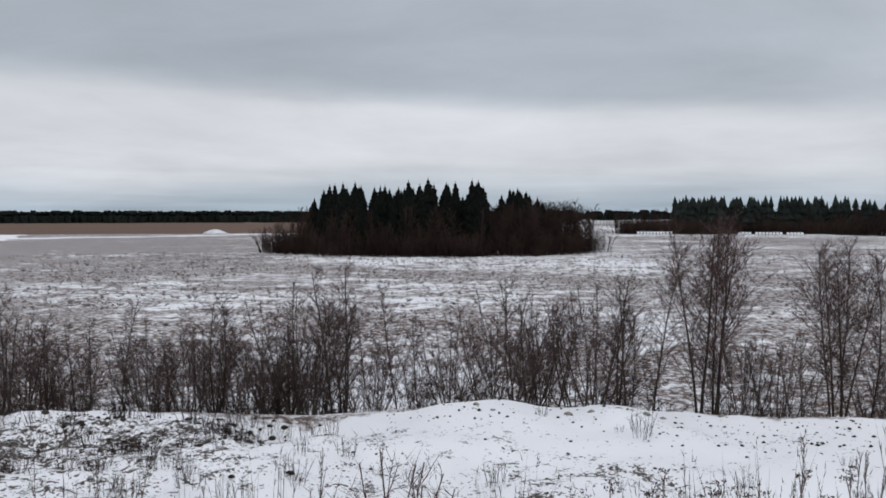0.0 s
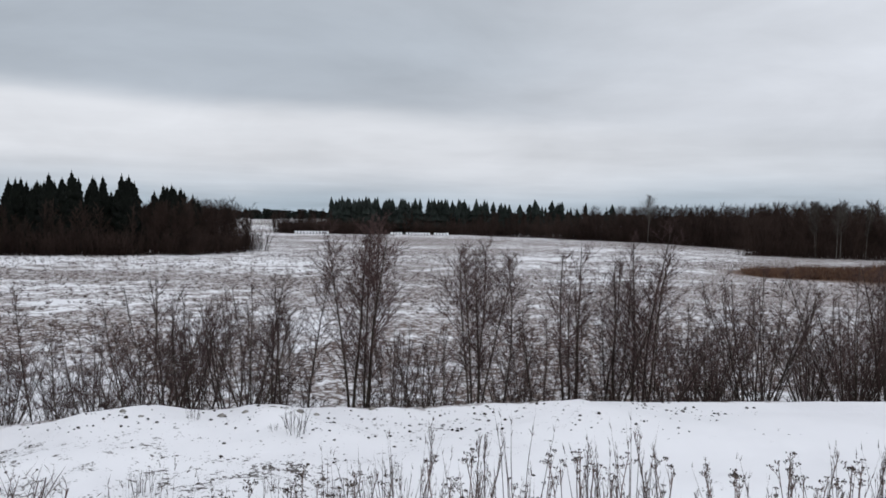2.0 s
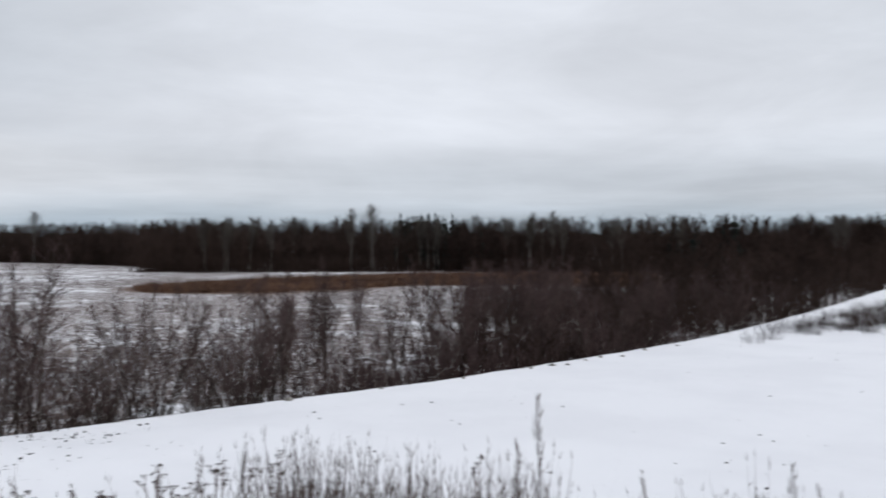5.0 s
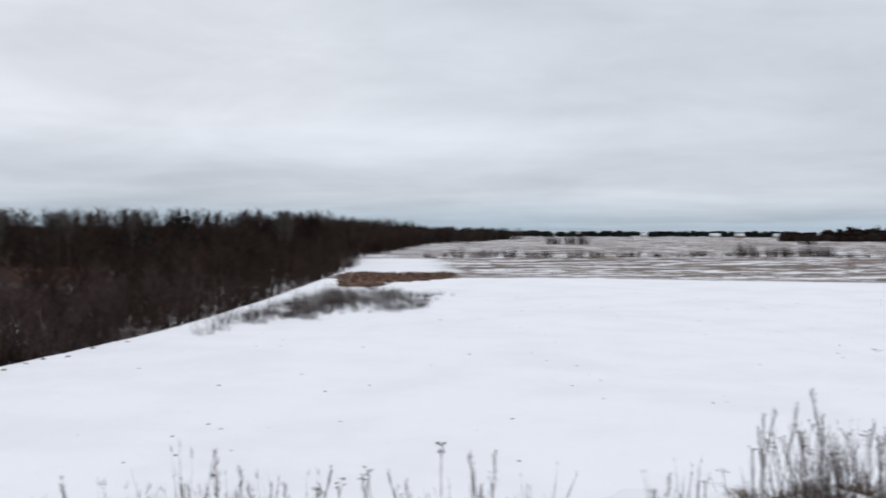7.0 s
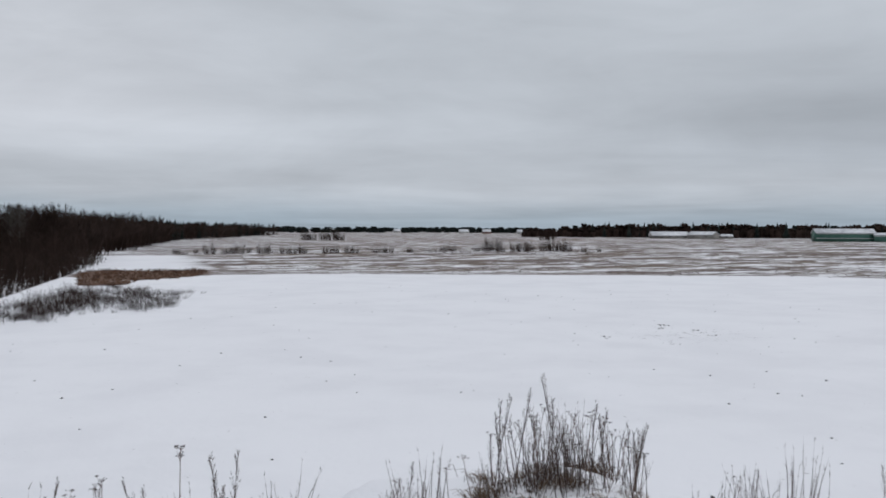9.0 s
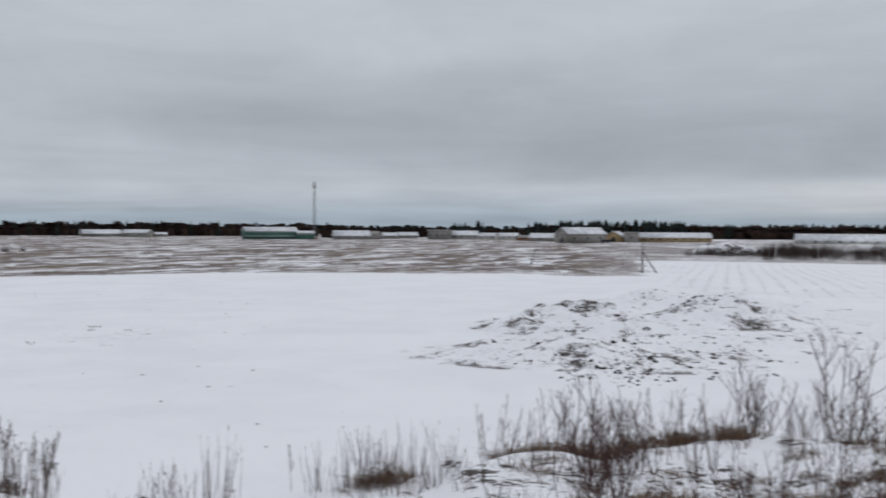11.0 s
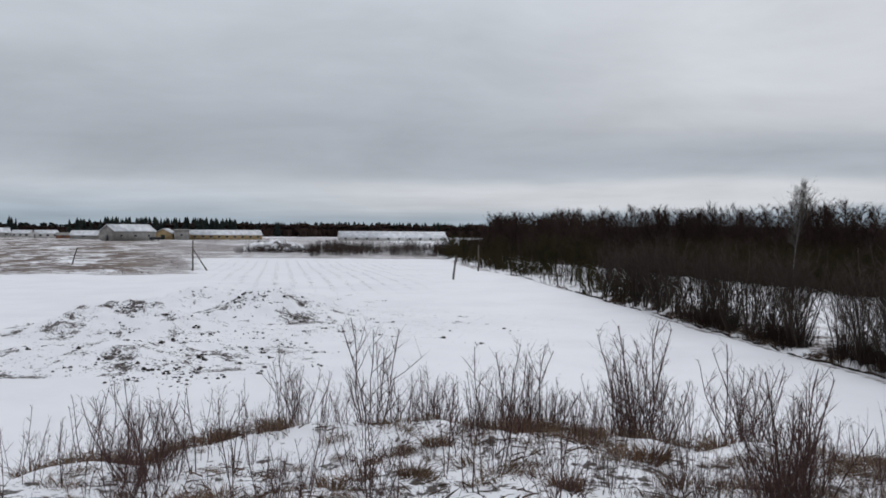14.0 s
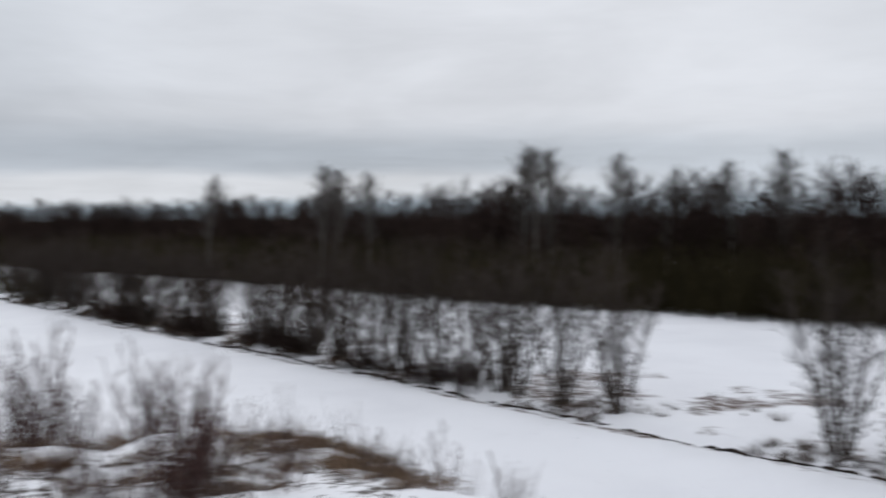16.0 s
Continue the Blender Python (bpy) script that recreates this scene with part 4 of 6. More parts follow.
woods("long_wood", "long dark wood running to the horizon", scatter(420, lambda x, y: EW2(x, y) and x < 520, (200, 0, 522, 95), 11.4, 13.6, 6, (0.8, 1.15)), FAR_TREE, WOOD_FAR)
woods("long_wood_far_end", "far end of the long dark leafless wood", scatter(260, lambda x, y: EW2(x, y) and x > 480, (480, -80, 1135, 95), 10.5, 12.6, 5, (1.2, 1.8)), LOW_TREE, WOOD_FAR)
woods("long_wood_spruces", "dark spruces standing in the long wood", scatter(210, poly_test([(230, 45), (570, 24), (1040, -72), (1120, -25), (900, 80), (300, 75)]), (200, -65, 1215, 95), 9, 13.5, 5, (0.9, 1.5), unit=15), LOW_SPRUCE, NEEDLE_FAR)
woods("long_wood_brush", "dense undergrowth along the long wood", scatter(260, lambda x, y: EW2(x, y) and x < 560, (200, -20, 562, 60), 9.5, 12.0, 4, (0.8, 1.2), unit=4) + scatter(200, lambda x, y: EW2(x, y) and x > 540, (540, -78, 1135, 95), 9.5, 11.8, 4, (1.4, 2.0), unit=4), CANOPY, WOOD_FAR)
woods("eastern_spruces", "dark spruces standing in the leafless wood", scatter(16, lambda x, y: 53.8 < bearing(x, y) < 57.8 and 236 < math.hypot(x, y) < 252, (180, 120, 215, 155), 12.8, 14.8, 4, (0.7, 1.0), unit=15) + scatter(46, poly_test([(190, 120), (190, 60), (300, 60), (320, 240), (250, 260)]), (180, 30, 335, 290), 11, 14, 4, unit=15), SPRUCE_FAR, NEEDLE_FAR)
woods("belt_trees", "leafless young trees behind the ditch", scatter(230, lambda x, y: -32 < inside_north(x, y) < -3, (84, 20, 240, 60), 5.0, 8.5, 6, (1.1, 1.7)), FAR_TREE, WOOD_FAR)
woods("belt_undergrowth", "leafless undergrowth among the ditch shrubs", scatter(100, lambda x, y: -11 < inside_north(x, y) < -3, (38, 18, 74, 45), 2.0, 4.2, 4, (0.7, 1.0), unit=4), BRUSH, TWIG)
woods("belt_brush", "dense leafless brush behind the ditch", scatter(460, lambda x, y: -30 < inside_north(x, y) < -3 and (x > 80 or inside_north(x, y) > -5 - (x - 40) * 0.35), (40, 20, 230, 60), 3.0, 5.6, 4, unit=4), BRUSH, WOOD_FAR)

# the wood beyond the western ditch
WW = poly_test(list(WEST_WOOD))
def west_depth(x, y):
    """How far a place lies behind the front of the western wood."""
    return -inside_west(x, y) - np.interp(-y, (20, 72, 108, 131, 196, 345), (52, 46, 44, 46, 33, 3))


def west_end(x, y):
    """The tall wood stops short of the hedge at its far end."""
    return bearing(x, y) > 168.0 or y > -60


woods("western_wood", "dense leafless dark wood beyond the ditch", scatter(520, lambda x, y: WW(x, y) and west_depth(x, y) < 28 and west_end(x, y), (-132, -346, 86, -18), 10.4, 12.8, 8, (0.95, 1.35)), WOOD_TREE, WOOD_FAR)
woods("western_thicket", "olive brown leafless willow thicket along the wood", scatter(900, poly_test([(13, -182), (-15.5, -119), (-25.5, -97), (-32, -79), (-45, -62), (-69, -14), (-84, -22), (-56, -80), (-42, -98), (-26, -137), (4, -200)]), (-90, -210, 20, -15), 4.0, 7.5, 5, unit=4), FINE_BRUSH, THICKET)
woods("ditch_bank_brush", "brown brush and dead grass on the far ditch bank", scatter(210, lambda x, y: -3.9 < inside_west(x, y) < -2.0 and vnoise(np.array(x / 5), np.array(y / 5), 33) > -0.02, (-24, -80, 6, -37), 0.6, 1.9, 4, (0.7, 1.2), unit=4), BRUSH, WOOD_FAR)
woods("western_ditch_trees", "leafless young trees along the far ditch", scatter(120, lambda x, y: -8 < inside_west(x, y) < -2.6, (5, -290, 95, -98), 4.5, 6.6, 6, (1.1, 1.7)), FAR_TREE, THICKET)
woods("western_ditch_brush", "leafless brush along the far ditch", scatter(150, lambda x, y: -9 < inside_west(x, y) < -2, (5, -290, 90, -70), 2.5, 4.5, 4, unit=4), BRUSH, THICKET)
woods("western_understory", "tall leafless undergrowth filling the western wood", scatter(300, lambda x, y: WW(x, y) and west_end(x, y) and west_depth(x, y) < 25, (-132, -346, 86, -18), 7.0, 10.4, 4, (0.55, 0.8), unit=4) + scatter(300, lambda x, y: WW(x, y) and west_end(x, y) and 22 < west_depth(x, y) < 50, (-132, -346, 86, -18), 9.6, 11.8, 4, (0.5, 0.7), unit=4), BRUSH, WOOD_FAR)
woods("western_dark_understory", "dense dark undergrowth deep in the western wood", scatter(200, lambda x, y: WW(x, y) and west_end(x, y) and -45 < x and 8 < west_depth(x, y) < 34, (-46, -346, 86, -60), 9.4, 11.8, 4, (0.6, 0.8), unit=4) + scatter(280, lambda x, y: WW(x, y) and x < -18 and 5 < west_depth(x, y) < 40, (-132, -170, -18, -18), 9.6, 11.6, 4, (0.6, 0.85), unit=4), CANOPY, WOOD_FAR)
woods("western_wood_end", "lower leafless brush at the far end of the western wood", scatter(120, lambda x, y: WW(x, y) and 165.6 < bearing(x, y) < 168.6, (20, -346, 86, -180), 4.5, 7.5, 5, (0.6, 0.9), unit=4), FINE_BRUSH, WOOD_FAR)
woods("eastern_understory", "tall leafless undergrowth filling the eastern wood", scatter(330, lambda x, y: EW(x, y) and x < 240, (140, 25, 250, 335), 9.4, 12.2, 4, (0.6, 0.9), unit=4) + scatter(150, lambda x, y: EW(x, y) and 200 < x < 275, (140, 25, 280, 335), 10.0, 12.4, 4, (0.7, 1.0), unit=4), CANOPY, WOOD_FAR)
woods("spruce_wood_brush", "leafless brown brush in front of the spruce wood", scatter(330, poly_test([(72, 400), (74, 392), (153, 386), (172, 318), (182, 262), (195, 262), (182, 330), (160, 400)]), (70, 255, 200, 402), 6, 9.5, 4, (0.7, 1.0), unit=4), BRUSH, WOOD_FAR)
TALL = plant_kind("tall_birch", (51, 52, 53, 54), "tall leafless birch standing above the wood", "tree", "tall birches", BIRCH, CROWN_HAZE,
                  height=16.0, stems=1, lean=0.08, arch=0.0, reach=0.25, branches=46, shoots=9, twigs=8, thick=0.13, fine=0.015, first=0.4, rise=(0.9, 2.4), foot=0.02, peak=0.35, wander=0.02)
for n, (az, d, h) in enumerate(((185.5, 118, 13.4), (192.2, 106, 14.2), (193.2, 108, 14.0), (195.3, 104, 13.2), (204.4, 98, 15.2), (205.3, 96, 15.8), (206.3, 98, 15.6), (210.1, 98, 15), (213, 96, 13.5), (217, 92, 14),
                                 (219.5, 92, 15), (52.5, 226, 16.2), (51.1, 228, 15.2), (47.6, 240, 13.5), (33.1, 330, 17), (63.5, 215, 14.2), (62, 216, 14))):
    x, y = polar(az, d - 3 if az > 180 else d - 8)
    place_plant(TALL, x, y, h / 16 * 0.92, rng.uniform(0, 6.28), n, 1.02)

for n in range(22):
    az = rng.uniform(41, 80)
    d = 140.0
    while d < 300 and not EW(*polar(az, d)):
        d += 2.0
    if d < 300:
        place_plant(TALL, *polar(az, d + rng.uniform(0, 6)), rng.uniform(0.72, 0.8), rng.uniform(0, 6.28), n)

# far woods along the horizon
FAR_CROWN = []
for i in range(6):
    rnd = random.Random(120 + i)
    s = Shape()
    for q in range(8):
        c = Vector((rnd.uniform(-8, 8), rnd.uniform(-2, 2), 0))
        top, wide, base = rnd.uniform(8.8, 11.6), rnd.uniform(2.2, 3.6), len(s.v)
        for z, w in ((-1.0, 0.95), (0.62 * top, 1.0), (0.9 * top, 0.62)):
            for j in range(5):
                t = 6.283 * j / 5 + q + z
                s.v.append(c + Vector((math.cos(t) * w * wide * rnd.uniform(0.8, 1.2), math.sin(t) * w * wide, z + rnd.uniform(-0.5, 0.5))))
        s.v.append(c + Vector((rnd.uniform(-0.6, 0.6), 0, top)))
        for r in range(2):
            for j in range(5):
                p, g = base + r * 5 + j, base + r * 5 + (j + 1) % 5
                s.f += [(p, g, g + 5), (p, g + 5, p + 5)]
        s.f += [(base + 10 + j, base + 10 + (j + 1) % 5, base + 15) for j in range(5)]
    FAR_CROWN.append(s.arrays())
far = []
for i in range(1900):
    az = i * 360 / 1300 + rng.uniform(-0.3, 0.3) if i < 1300 else 318 + (i - 1300) * 50 / 600
    d, tall = rng.uniform(1500, 2300), 1.0
    if 110 < az < 168:
        d = rng.uniform(1250, 1500)
    if 225 < az < 318:
        continue
    az %= 360
    if az > 318 or az < 8:
        d, tall = rng.uniform(1120, 1420), 1.2
    x, y = polar(az, d)
    k = d / 1700 * (0.62 if 88 < az < 112 else 1.0)
    high = tall * rng.uniform(1.02, 1.2) if tall > 1 else k * rng.uniform(1.2, 1.55)
    far.append((rng.randrange(6), x, y, -1.0, d / 1700 * rng.uniform(1.3, 2.0), high, -radians(az) + rng.uniform(-0.4, 0.4)))
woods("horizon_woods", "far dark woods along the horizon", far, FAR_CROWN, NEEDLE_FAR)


def far_row(count, a0, a1, d0, d1, kinds, low, high, wide):
    out = []
    for i in range(count):
        az = rng.uniform(a0, a1)
        x, y = polar(az, rng.uniform(d0, d1))
        h = rng.uniform(low, high)
        out.append((rng.randrange(kinds), x, y, -0.4, h * rng.uniform(*wide), h, -radians(az) + rng.uniform(-0.5, 0.5)))
    return out


vil = far_row(60, 112, 131, 860, 960, 5, 0.72, 1.0, (0.9, 1.4)) + far_row(9, 138.6, 139.5, 800, 830, 5, 0.75, 0.95, (1.2, 1.8)) + far_row(4, 140.1, 140.5, 800, 820, 5, 0.95, 1.1, (1.2, 1.6))
vil += far_row(13, 143.2, 145.0, 800, 880, 5, 0.85, 1.05, (1.3, 1.9)) + far_row(120, 145, 152.6, 820, 940, 5, 0.95, 1.18, (1.2, 1.8)) + far_row(60, 152.4, 158, 860, 940, 5, 0.8, 0.98, (1.3, 2.0)) + far_row(170, 157.5, 173, 880, 960, 5, 0.85, 1.0, (1.3, 2.0))
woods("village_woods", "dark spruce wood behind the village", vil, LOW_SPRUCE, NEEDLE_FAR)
vil2 = far_row(80, 111.5, 130.4, 860, 930, 6, 0.75, 1.25, (0.6, 1.1)) + far_row(14, 109.4, 111.6, 870, 930, 6, 0.6, 0.9, (0.7, 1.0)) + far_row(12, 130.6, 132.7, 760, 790, 5, 0.75, 0.98, (0.6, 0.9)) + far_row(4, 136.3, 136.9, 850, 870, 5, 0.8, 0.95, (0.4, 0.6))
vil2 += far_row(60, 131, 144, 1150, 1250, 5, 0.7, 0.85, (1.4, 2.0)) + far_row(150, 143.5, 173, 850, 900, 5, 0.95, 1.15, (0.8, 1.2))
woods("village_leafless_woods", "leafless woods behind the village", vil2, FAR_CROWN, WOOD_FAR)
# bushes out on the eastern field: bearing, distance, height
FIELD_BUSHES = ((88.4, 292, 2.4), (89.5, 300, 1.8), (90.3, 290, 4.2), (91.3, 294, 2.6), (91.9, 288, 4.6), (92.6, 302, 2.2), (93.5, 290, 4.4), (94.7, 290, 3.0), (95.2, 288, 3.2), (95.8, 290, 3.4))
FIELD_BUSHES += ((97.2, 290, 3.0), (97.7, 292, 3.6), (98.6, 290, 3.2), (99.0, 292, 2.6), (100.2, 295, 2.4), (100.6, 296, 2.6), (101.0, 293, 3.3), (102.3, 300, 2.2), (104.4, 322, 2.8), (104.9, 322, 3.4), (106.4, 322, 2.8), (107.0, 322, 4.5))
FIELD_BUSHES += ((107.4, 330, 6.5), (107.9, 318, 3.0), (108.8, 322, 4.8), (109.3, 322, 5.0), (109.7, 330, 4.2), (110.6, 330, 4.6), (111.0, 330, 5.4), (111.5, 328, 5.2), (111.9, 328, 4.0), (112.9, 325, 2.2), (113.8, 330, 1.6))
FIELD_TREES = ((96.0, 600, 8.4), (96.3, 604, 8.0), (97.1, 600, 8.2), (97.6, 602, 9.0), (98.0, 600, 8.8), (110.9, 640, 9.5), (110.5, 640, 8.0))
BUSH_MESH = []
for v, f in [brush_kind(580 + i, 4.0, 40, 1.7, 0.35, 8, 0.15) for i in range(5)]:
    me = mesh_of("field_bush", v, f)
    me.materials.append(WOOD_FAR)
    BUSH_MESH.append(me)
for rows, wide in ((FIELD_BUSHES, 0.95), (FIELD_TREES, 0.9)):
    for i, (az, d, h) in enumerate(rows):
        x, y = polar(az, d)
        o = new("field_bush", BUSH_MESH[i % 5])
        o.matrix_basis = Matrix.LocRotScale((x, y, ground_at(x, y)), Euler((0, 0, rng.uniform(0, 6.28))), (wide * h / 4, wide * h / 4, h / 4))
        tagged(o, "leafless grey-brown bush on the stubble field", "bush", "bushes on the eastern field")
scrub = scatter(60, lambda x, y: 280 < math.hypot(x, y) < 350 and 87.5 < bearing(x, y) < 114 and vnoise(np.array(x / 9), np.array(y / 9), 4) > 0.04, (250, -160, 350, 20), 0.8, 2.2, 5, (1.0, 1.8), unit=4)
woods("field_scrub", "sparse leafless scrub on the stubble field", scrub, FINE_BRUSH, WOOD_FAR)
PATCH = poly_test([(60, 19.5), (73, 14.2), (84, 4.5), (96, -1), (108, 0), (114, 9), (126, 12), (124, 14), (95, 16.5), (64, 18.2)])
DARK_PATCH = poly_test([(68, 18.5), (78, 13), (92, 8), (108, 11), (110, 14), (90, 16)])
patch = scatter(60, lambda x, y: DARK_PATCH(x, y), (66, 6, 114, 21), 0.9, 1.9, 5, (0.9, 1.4), unit=4)
patch += scatter(260, lambda x, y: PATCH(x, y) and vnoise(np.array(x / 5), np.array(y / 4), 14) > -0.12, (60, -3, 127, 21), 0.4, 1.1, 5, (1.3, 2.1), unit=4)
woods("low_shrub_patch", "low snow-dusted leafless shrubs at the edge of the snow field", patch, FINE_BRUSH, WOOD_FAR)
dump = scatter(90, lambda x, y: 152.6 < bearing(x, y) < 157.4 and 295 < math.hypot(x, y) < 330, (100, -310, 160, -250), 1.4, 3.6, 4, (0.8, 1.3), unit=4)
dump += scatter(270, lambda x, y: 157.0 < bearing(x, y) < 168 and 262 < math.hypot(x, y) < 360 and vnoise(np.array(x / 14), np.array(y / 14), 55) > -0.3, (50, -360, 145, -240), 2.6, 5.6, 4, (0.6, 0.9), unit=4)
woods("yard_scrub", "leafless scrub round the snowy heaps", dump, BRUSH, WOOD_FAR)

# ---- stubble tufts on the fields ----


def tuft_kind(seed, blades, h, lean, r=0.006):
    rnd = random.Random(seed)
    s = Shape()
    for i in range(blades):
        a = rnd.uniform(0, 6.28)
        p = Vector((rnd.gauss(0, 0.06), rnd.gauss(0, 0.06), -0.04))
        hh = h * rnd.uniform(0.5, 1.1)
        l = lean * rnd.uniform(0.2, 1.2)
        q = [p, p + Vector((math.cos(a) * l * 0.35, math.sin(a) * l * 0.35, hh * 0.6)), p + Vector((math.cos(a) * l, math.sin(a) * l, hh * rnd.uniform(0.6, 1.0)))]
        s.limb(q, r) if r < 0.01 else s.limb([q[0], q[2]], r)
    return s


TUFT_FAR = [tuft_kind(100 + i, 5, 0.42, 0.36, 0.03).arrays() for i in range(4)]
tufts = []
while len(tufts) < 8000:
    az = rng.uniform(-30, 62)
    x, y = polar(az, rng.uniform(46, 210))
    if inside_north(x, y) < -8 and not in_grove(x, y, 0) and fbm(np.array(x), np.array(y), 18, 2, 40) > -0.15:
        k = rng.uniform(0.5, 1.2)
        tufts.append((rng.randrange(4), x, y, 0.0, k * 1.3, k, rng.uniform(0, 6.28)))
while len(tufts) < 10500:
    az = rng.uniform(92, 150)
    x, y = polar(az, rng.uniform(150, 300))
    k = rng.uniform(0.4, 0.9)
    tufts.append((rng.randrange(4), x, y, 0.0, k * 1.5, k, rng.uniform(0, 6.28)))
tagged(merged("stubble_tufts", TUFT_FAR, grounded(tufts), STALK), "dead grass tufts standing through the field snow", "dry grass", kind="stuff")

ditch_grass = []
while len(ditch_grass) < 2600:
    y = rng.uniform(-110, 0)
    sw = rng.expovariate(0.8) + 1.9
    x = -17 - 0.379 * (y + 27) - 1.07 * sw
    if vnoise(np.array(x / 2.2), np.array(y / 2.2), 58) > -0.12:
        k = rng.uniform(0.4, 1.25)
        ditch_grass.append((rng.randrange(6), x, y, 0.0, k, k, rng.uniform(0, 6.28)))
TUFT_NEAR = [tuft_kind(160 + i, 14, 0.42, 0.4, 0.011).arrays() for i in range(6)]
tagged(merged("ditch_grass", TUFT_NEAR, grounded(ditch_grass), STRAW_DARK), "brown dead grass hanging over the ditch bank", "dry grass", kind="stuff")

reeds = []
while len(reeds) < 5200:
    x, y = polar(rng.uniform(37, 71), rng.uniform(130, 225))
    if float(reed_hollow(np.array(x), np.array(y))) > 0.45:
        k = rng.uniform(2.0, 3.8)
        reeds.append((rng.randrange(4), x, y, 0.0, k * 1.1, k, rng.uniform(0, 6.28)))
while len(reeds) < 5750:
    x, y = polar(rng.uniform(82, 91), rng.uniform(112, 192))
    if float(wet_patch(np.array(x), np.array(y))) > 0.4:
        k = rng.uniform(0.8, 1.9)
        reeds.append((rng.randrange(4), x, y, 0.0, k * 1.2, k, rng.uniform(0, 6.28)))
tagged(merged("reed_bed", TUFT_FAR, grounded(reeds), REED), "rust-brown dead reeds in a wet hollow", "reeds", kind="stuff")

bank = scatter(110, lambda x, y: 0.3 < inside_north(x, y) < 11 and x < -6, (-20, 18, -6, 37), 0.3, 0.8, 4, (0.9, 1.5), unit=4) + scatter(70, lambda x, y: 0.5 < inside_north(x, y) < 12 and (x < -3 or rng.random() < 0.35), (-18, 20, 12, 37), 0.35, 0.95, 4, (0.7, 1.1), unit=4)
woods("bank_weeds", "dead weeds and twigs sticking through snow on the bank", bank, BRUSH, WOOD_FAR)
earth = Shape()
rnd = random.Random(77)
for i in range(9):
    h, w = i / 8, math.cos(i / 8 * 1.5) ** 0.8
    for j in range(20):
        a = 6.283 * j / 20
        earth.v.append(Vector((math.cos(a) * 5.4 * w * rnd.uniform(0.9, 1.1), math.sin(a) * 4.5 * w * rnd.uniform(0.9, 1.1), 2.2 * h + rnd.uniform(-0.1, 0.1) - 0.2)))
for i in range(8):
    for j in range(20):
        p, q = i * 20 + j, i * 20 + (j + 1) % 20
        earth.f += [(p, q, q + 20), (p, q + 20, p + 20)]
heap_ob = new("snowy_heap", earth.mesh("snowy_heap", ROOF_SNOW))
heap_ob.location = (*polar(346.3, 430), 0.0)
tagged(heap_ob, "snow-covered heap out on the far field", "heap")

# ---- poles ----


def pole(x, y, h, lean=(0, 0), strut=None, cross=False):
    root = thing("utility_pole", "weathered grey wooden utility pole standing in the snow", "pole", "poles in the snow field")
    root.location = (x, y, ground_at(x, y))
    top = Vector((lean[0], lean[1], h))
    part("post", Shape().tube([Vector((0, 0, -0.4)), top * 0.5, top], (0.15, 0.135, 0.11), 8, True), POLE, root)
    if strut:
        part("strut", Shape().tube([Vector((strut[0], strut[1], -0.3)), top * 0.72], (0.12, 0.10), 8, True), POLE, root)
    if cross:
        part("crossarm", Shape().box(top.x - 0.6, top.y - 0.05, h - 0.45, top.x + 0.6, top.y + 0.05, h - 0.33), POLE, root)
        for sx in (-0.5, 0.5):
            part("insulator", Shape().tube([Vector((top.x + sx, top.y, h - 0.33)), Vector((top.x + sx, top.y, h - 0.15))], (0.05, 0.035), 6, True), WHITE_WALL, root)


pole(84.9, -147.4, 5.3, (0, 0), (-2.3, -1.2))
pole(32.7, -127.8, 3.5, (-0.45, -0.1))
pole(37.6, -165.5, 4.7)
pole(126.5, -170.2, 3.6, (-1.1, -0.4))

# ---- wrapped bales and a panel fence far out ----


def bale(az, d):
    x, y = polar(az, d)
    root = thing("silage_bale", "white plastic-wrapped silage bale lying in the field", "bale", "wrapped bales")
    root.matrix_basis = pose(x, y, ground_at(x, y), 0, 0, -az)
    n, r = 12, 0.62
    part("wrapped_bale", Shape().tube([Vector((-0.5, 0, r)), Vector((-0.42, 0, r)), Vector((0.42, 0, r)), Vector((0.5, 0, r))], (0.5, r, r, 0.5), n, True), SNOW, root)


for i in range(11):
    bale(11.8 + i * 0.19, 396)
for i in range(19):
    if i not in (4, 13):
        bale(17.6 + i * 0.19, 389)
fence = thing("panel_fence", "row of pale concrete fence panels on dark posts", "fence")
fx, fy = polar(9.6, 700)
fence.matrix_basis = pose(fx, fy, ground_at(fx, fy), 0, 0, -9.6)
for i in range(10):
    u = (i - 5) * 2.4
    part("panel", Shape().box(u, -0.08, 0.3, u + 1.5, 0.08, 2.6), WHITE_WALL, fence)
    part("post", Shape().box(u + 1.6, -0.12, -0.2, u + 1.9, 0.12, 2.9), POLE, fence)

# ---- village ----


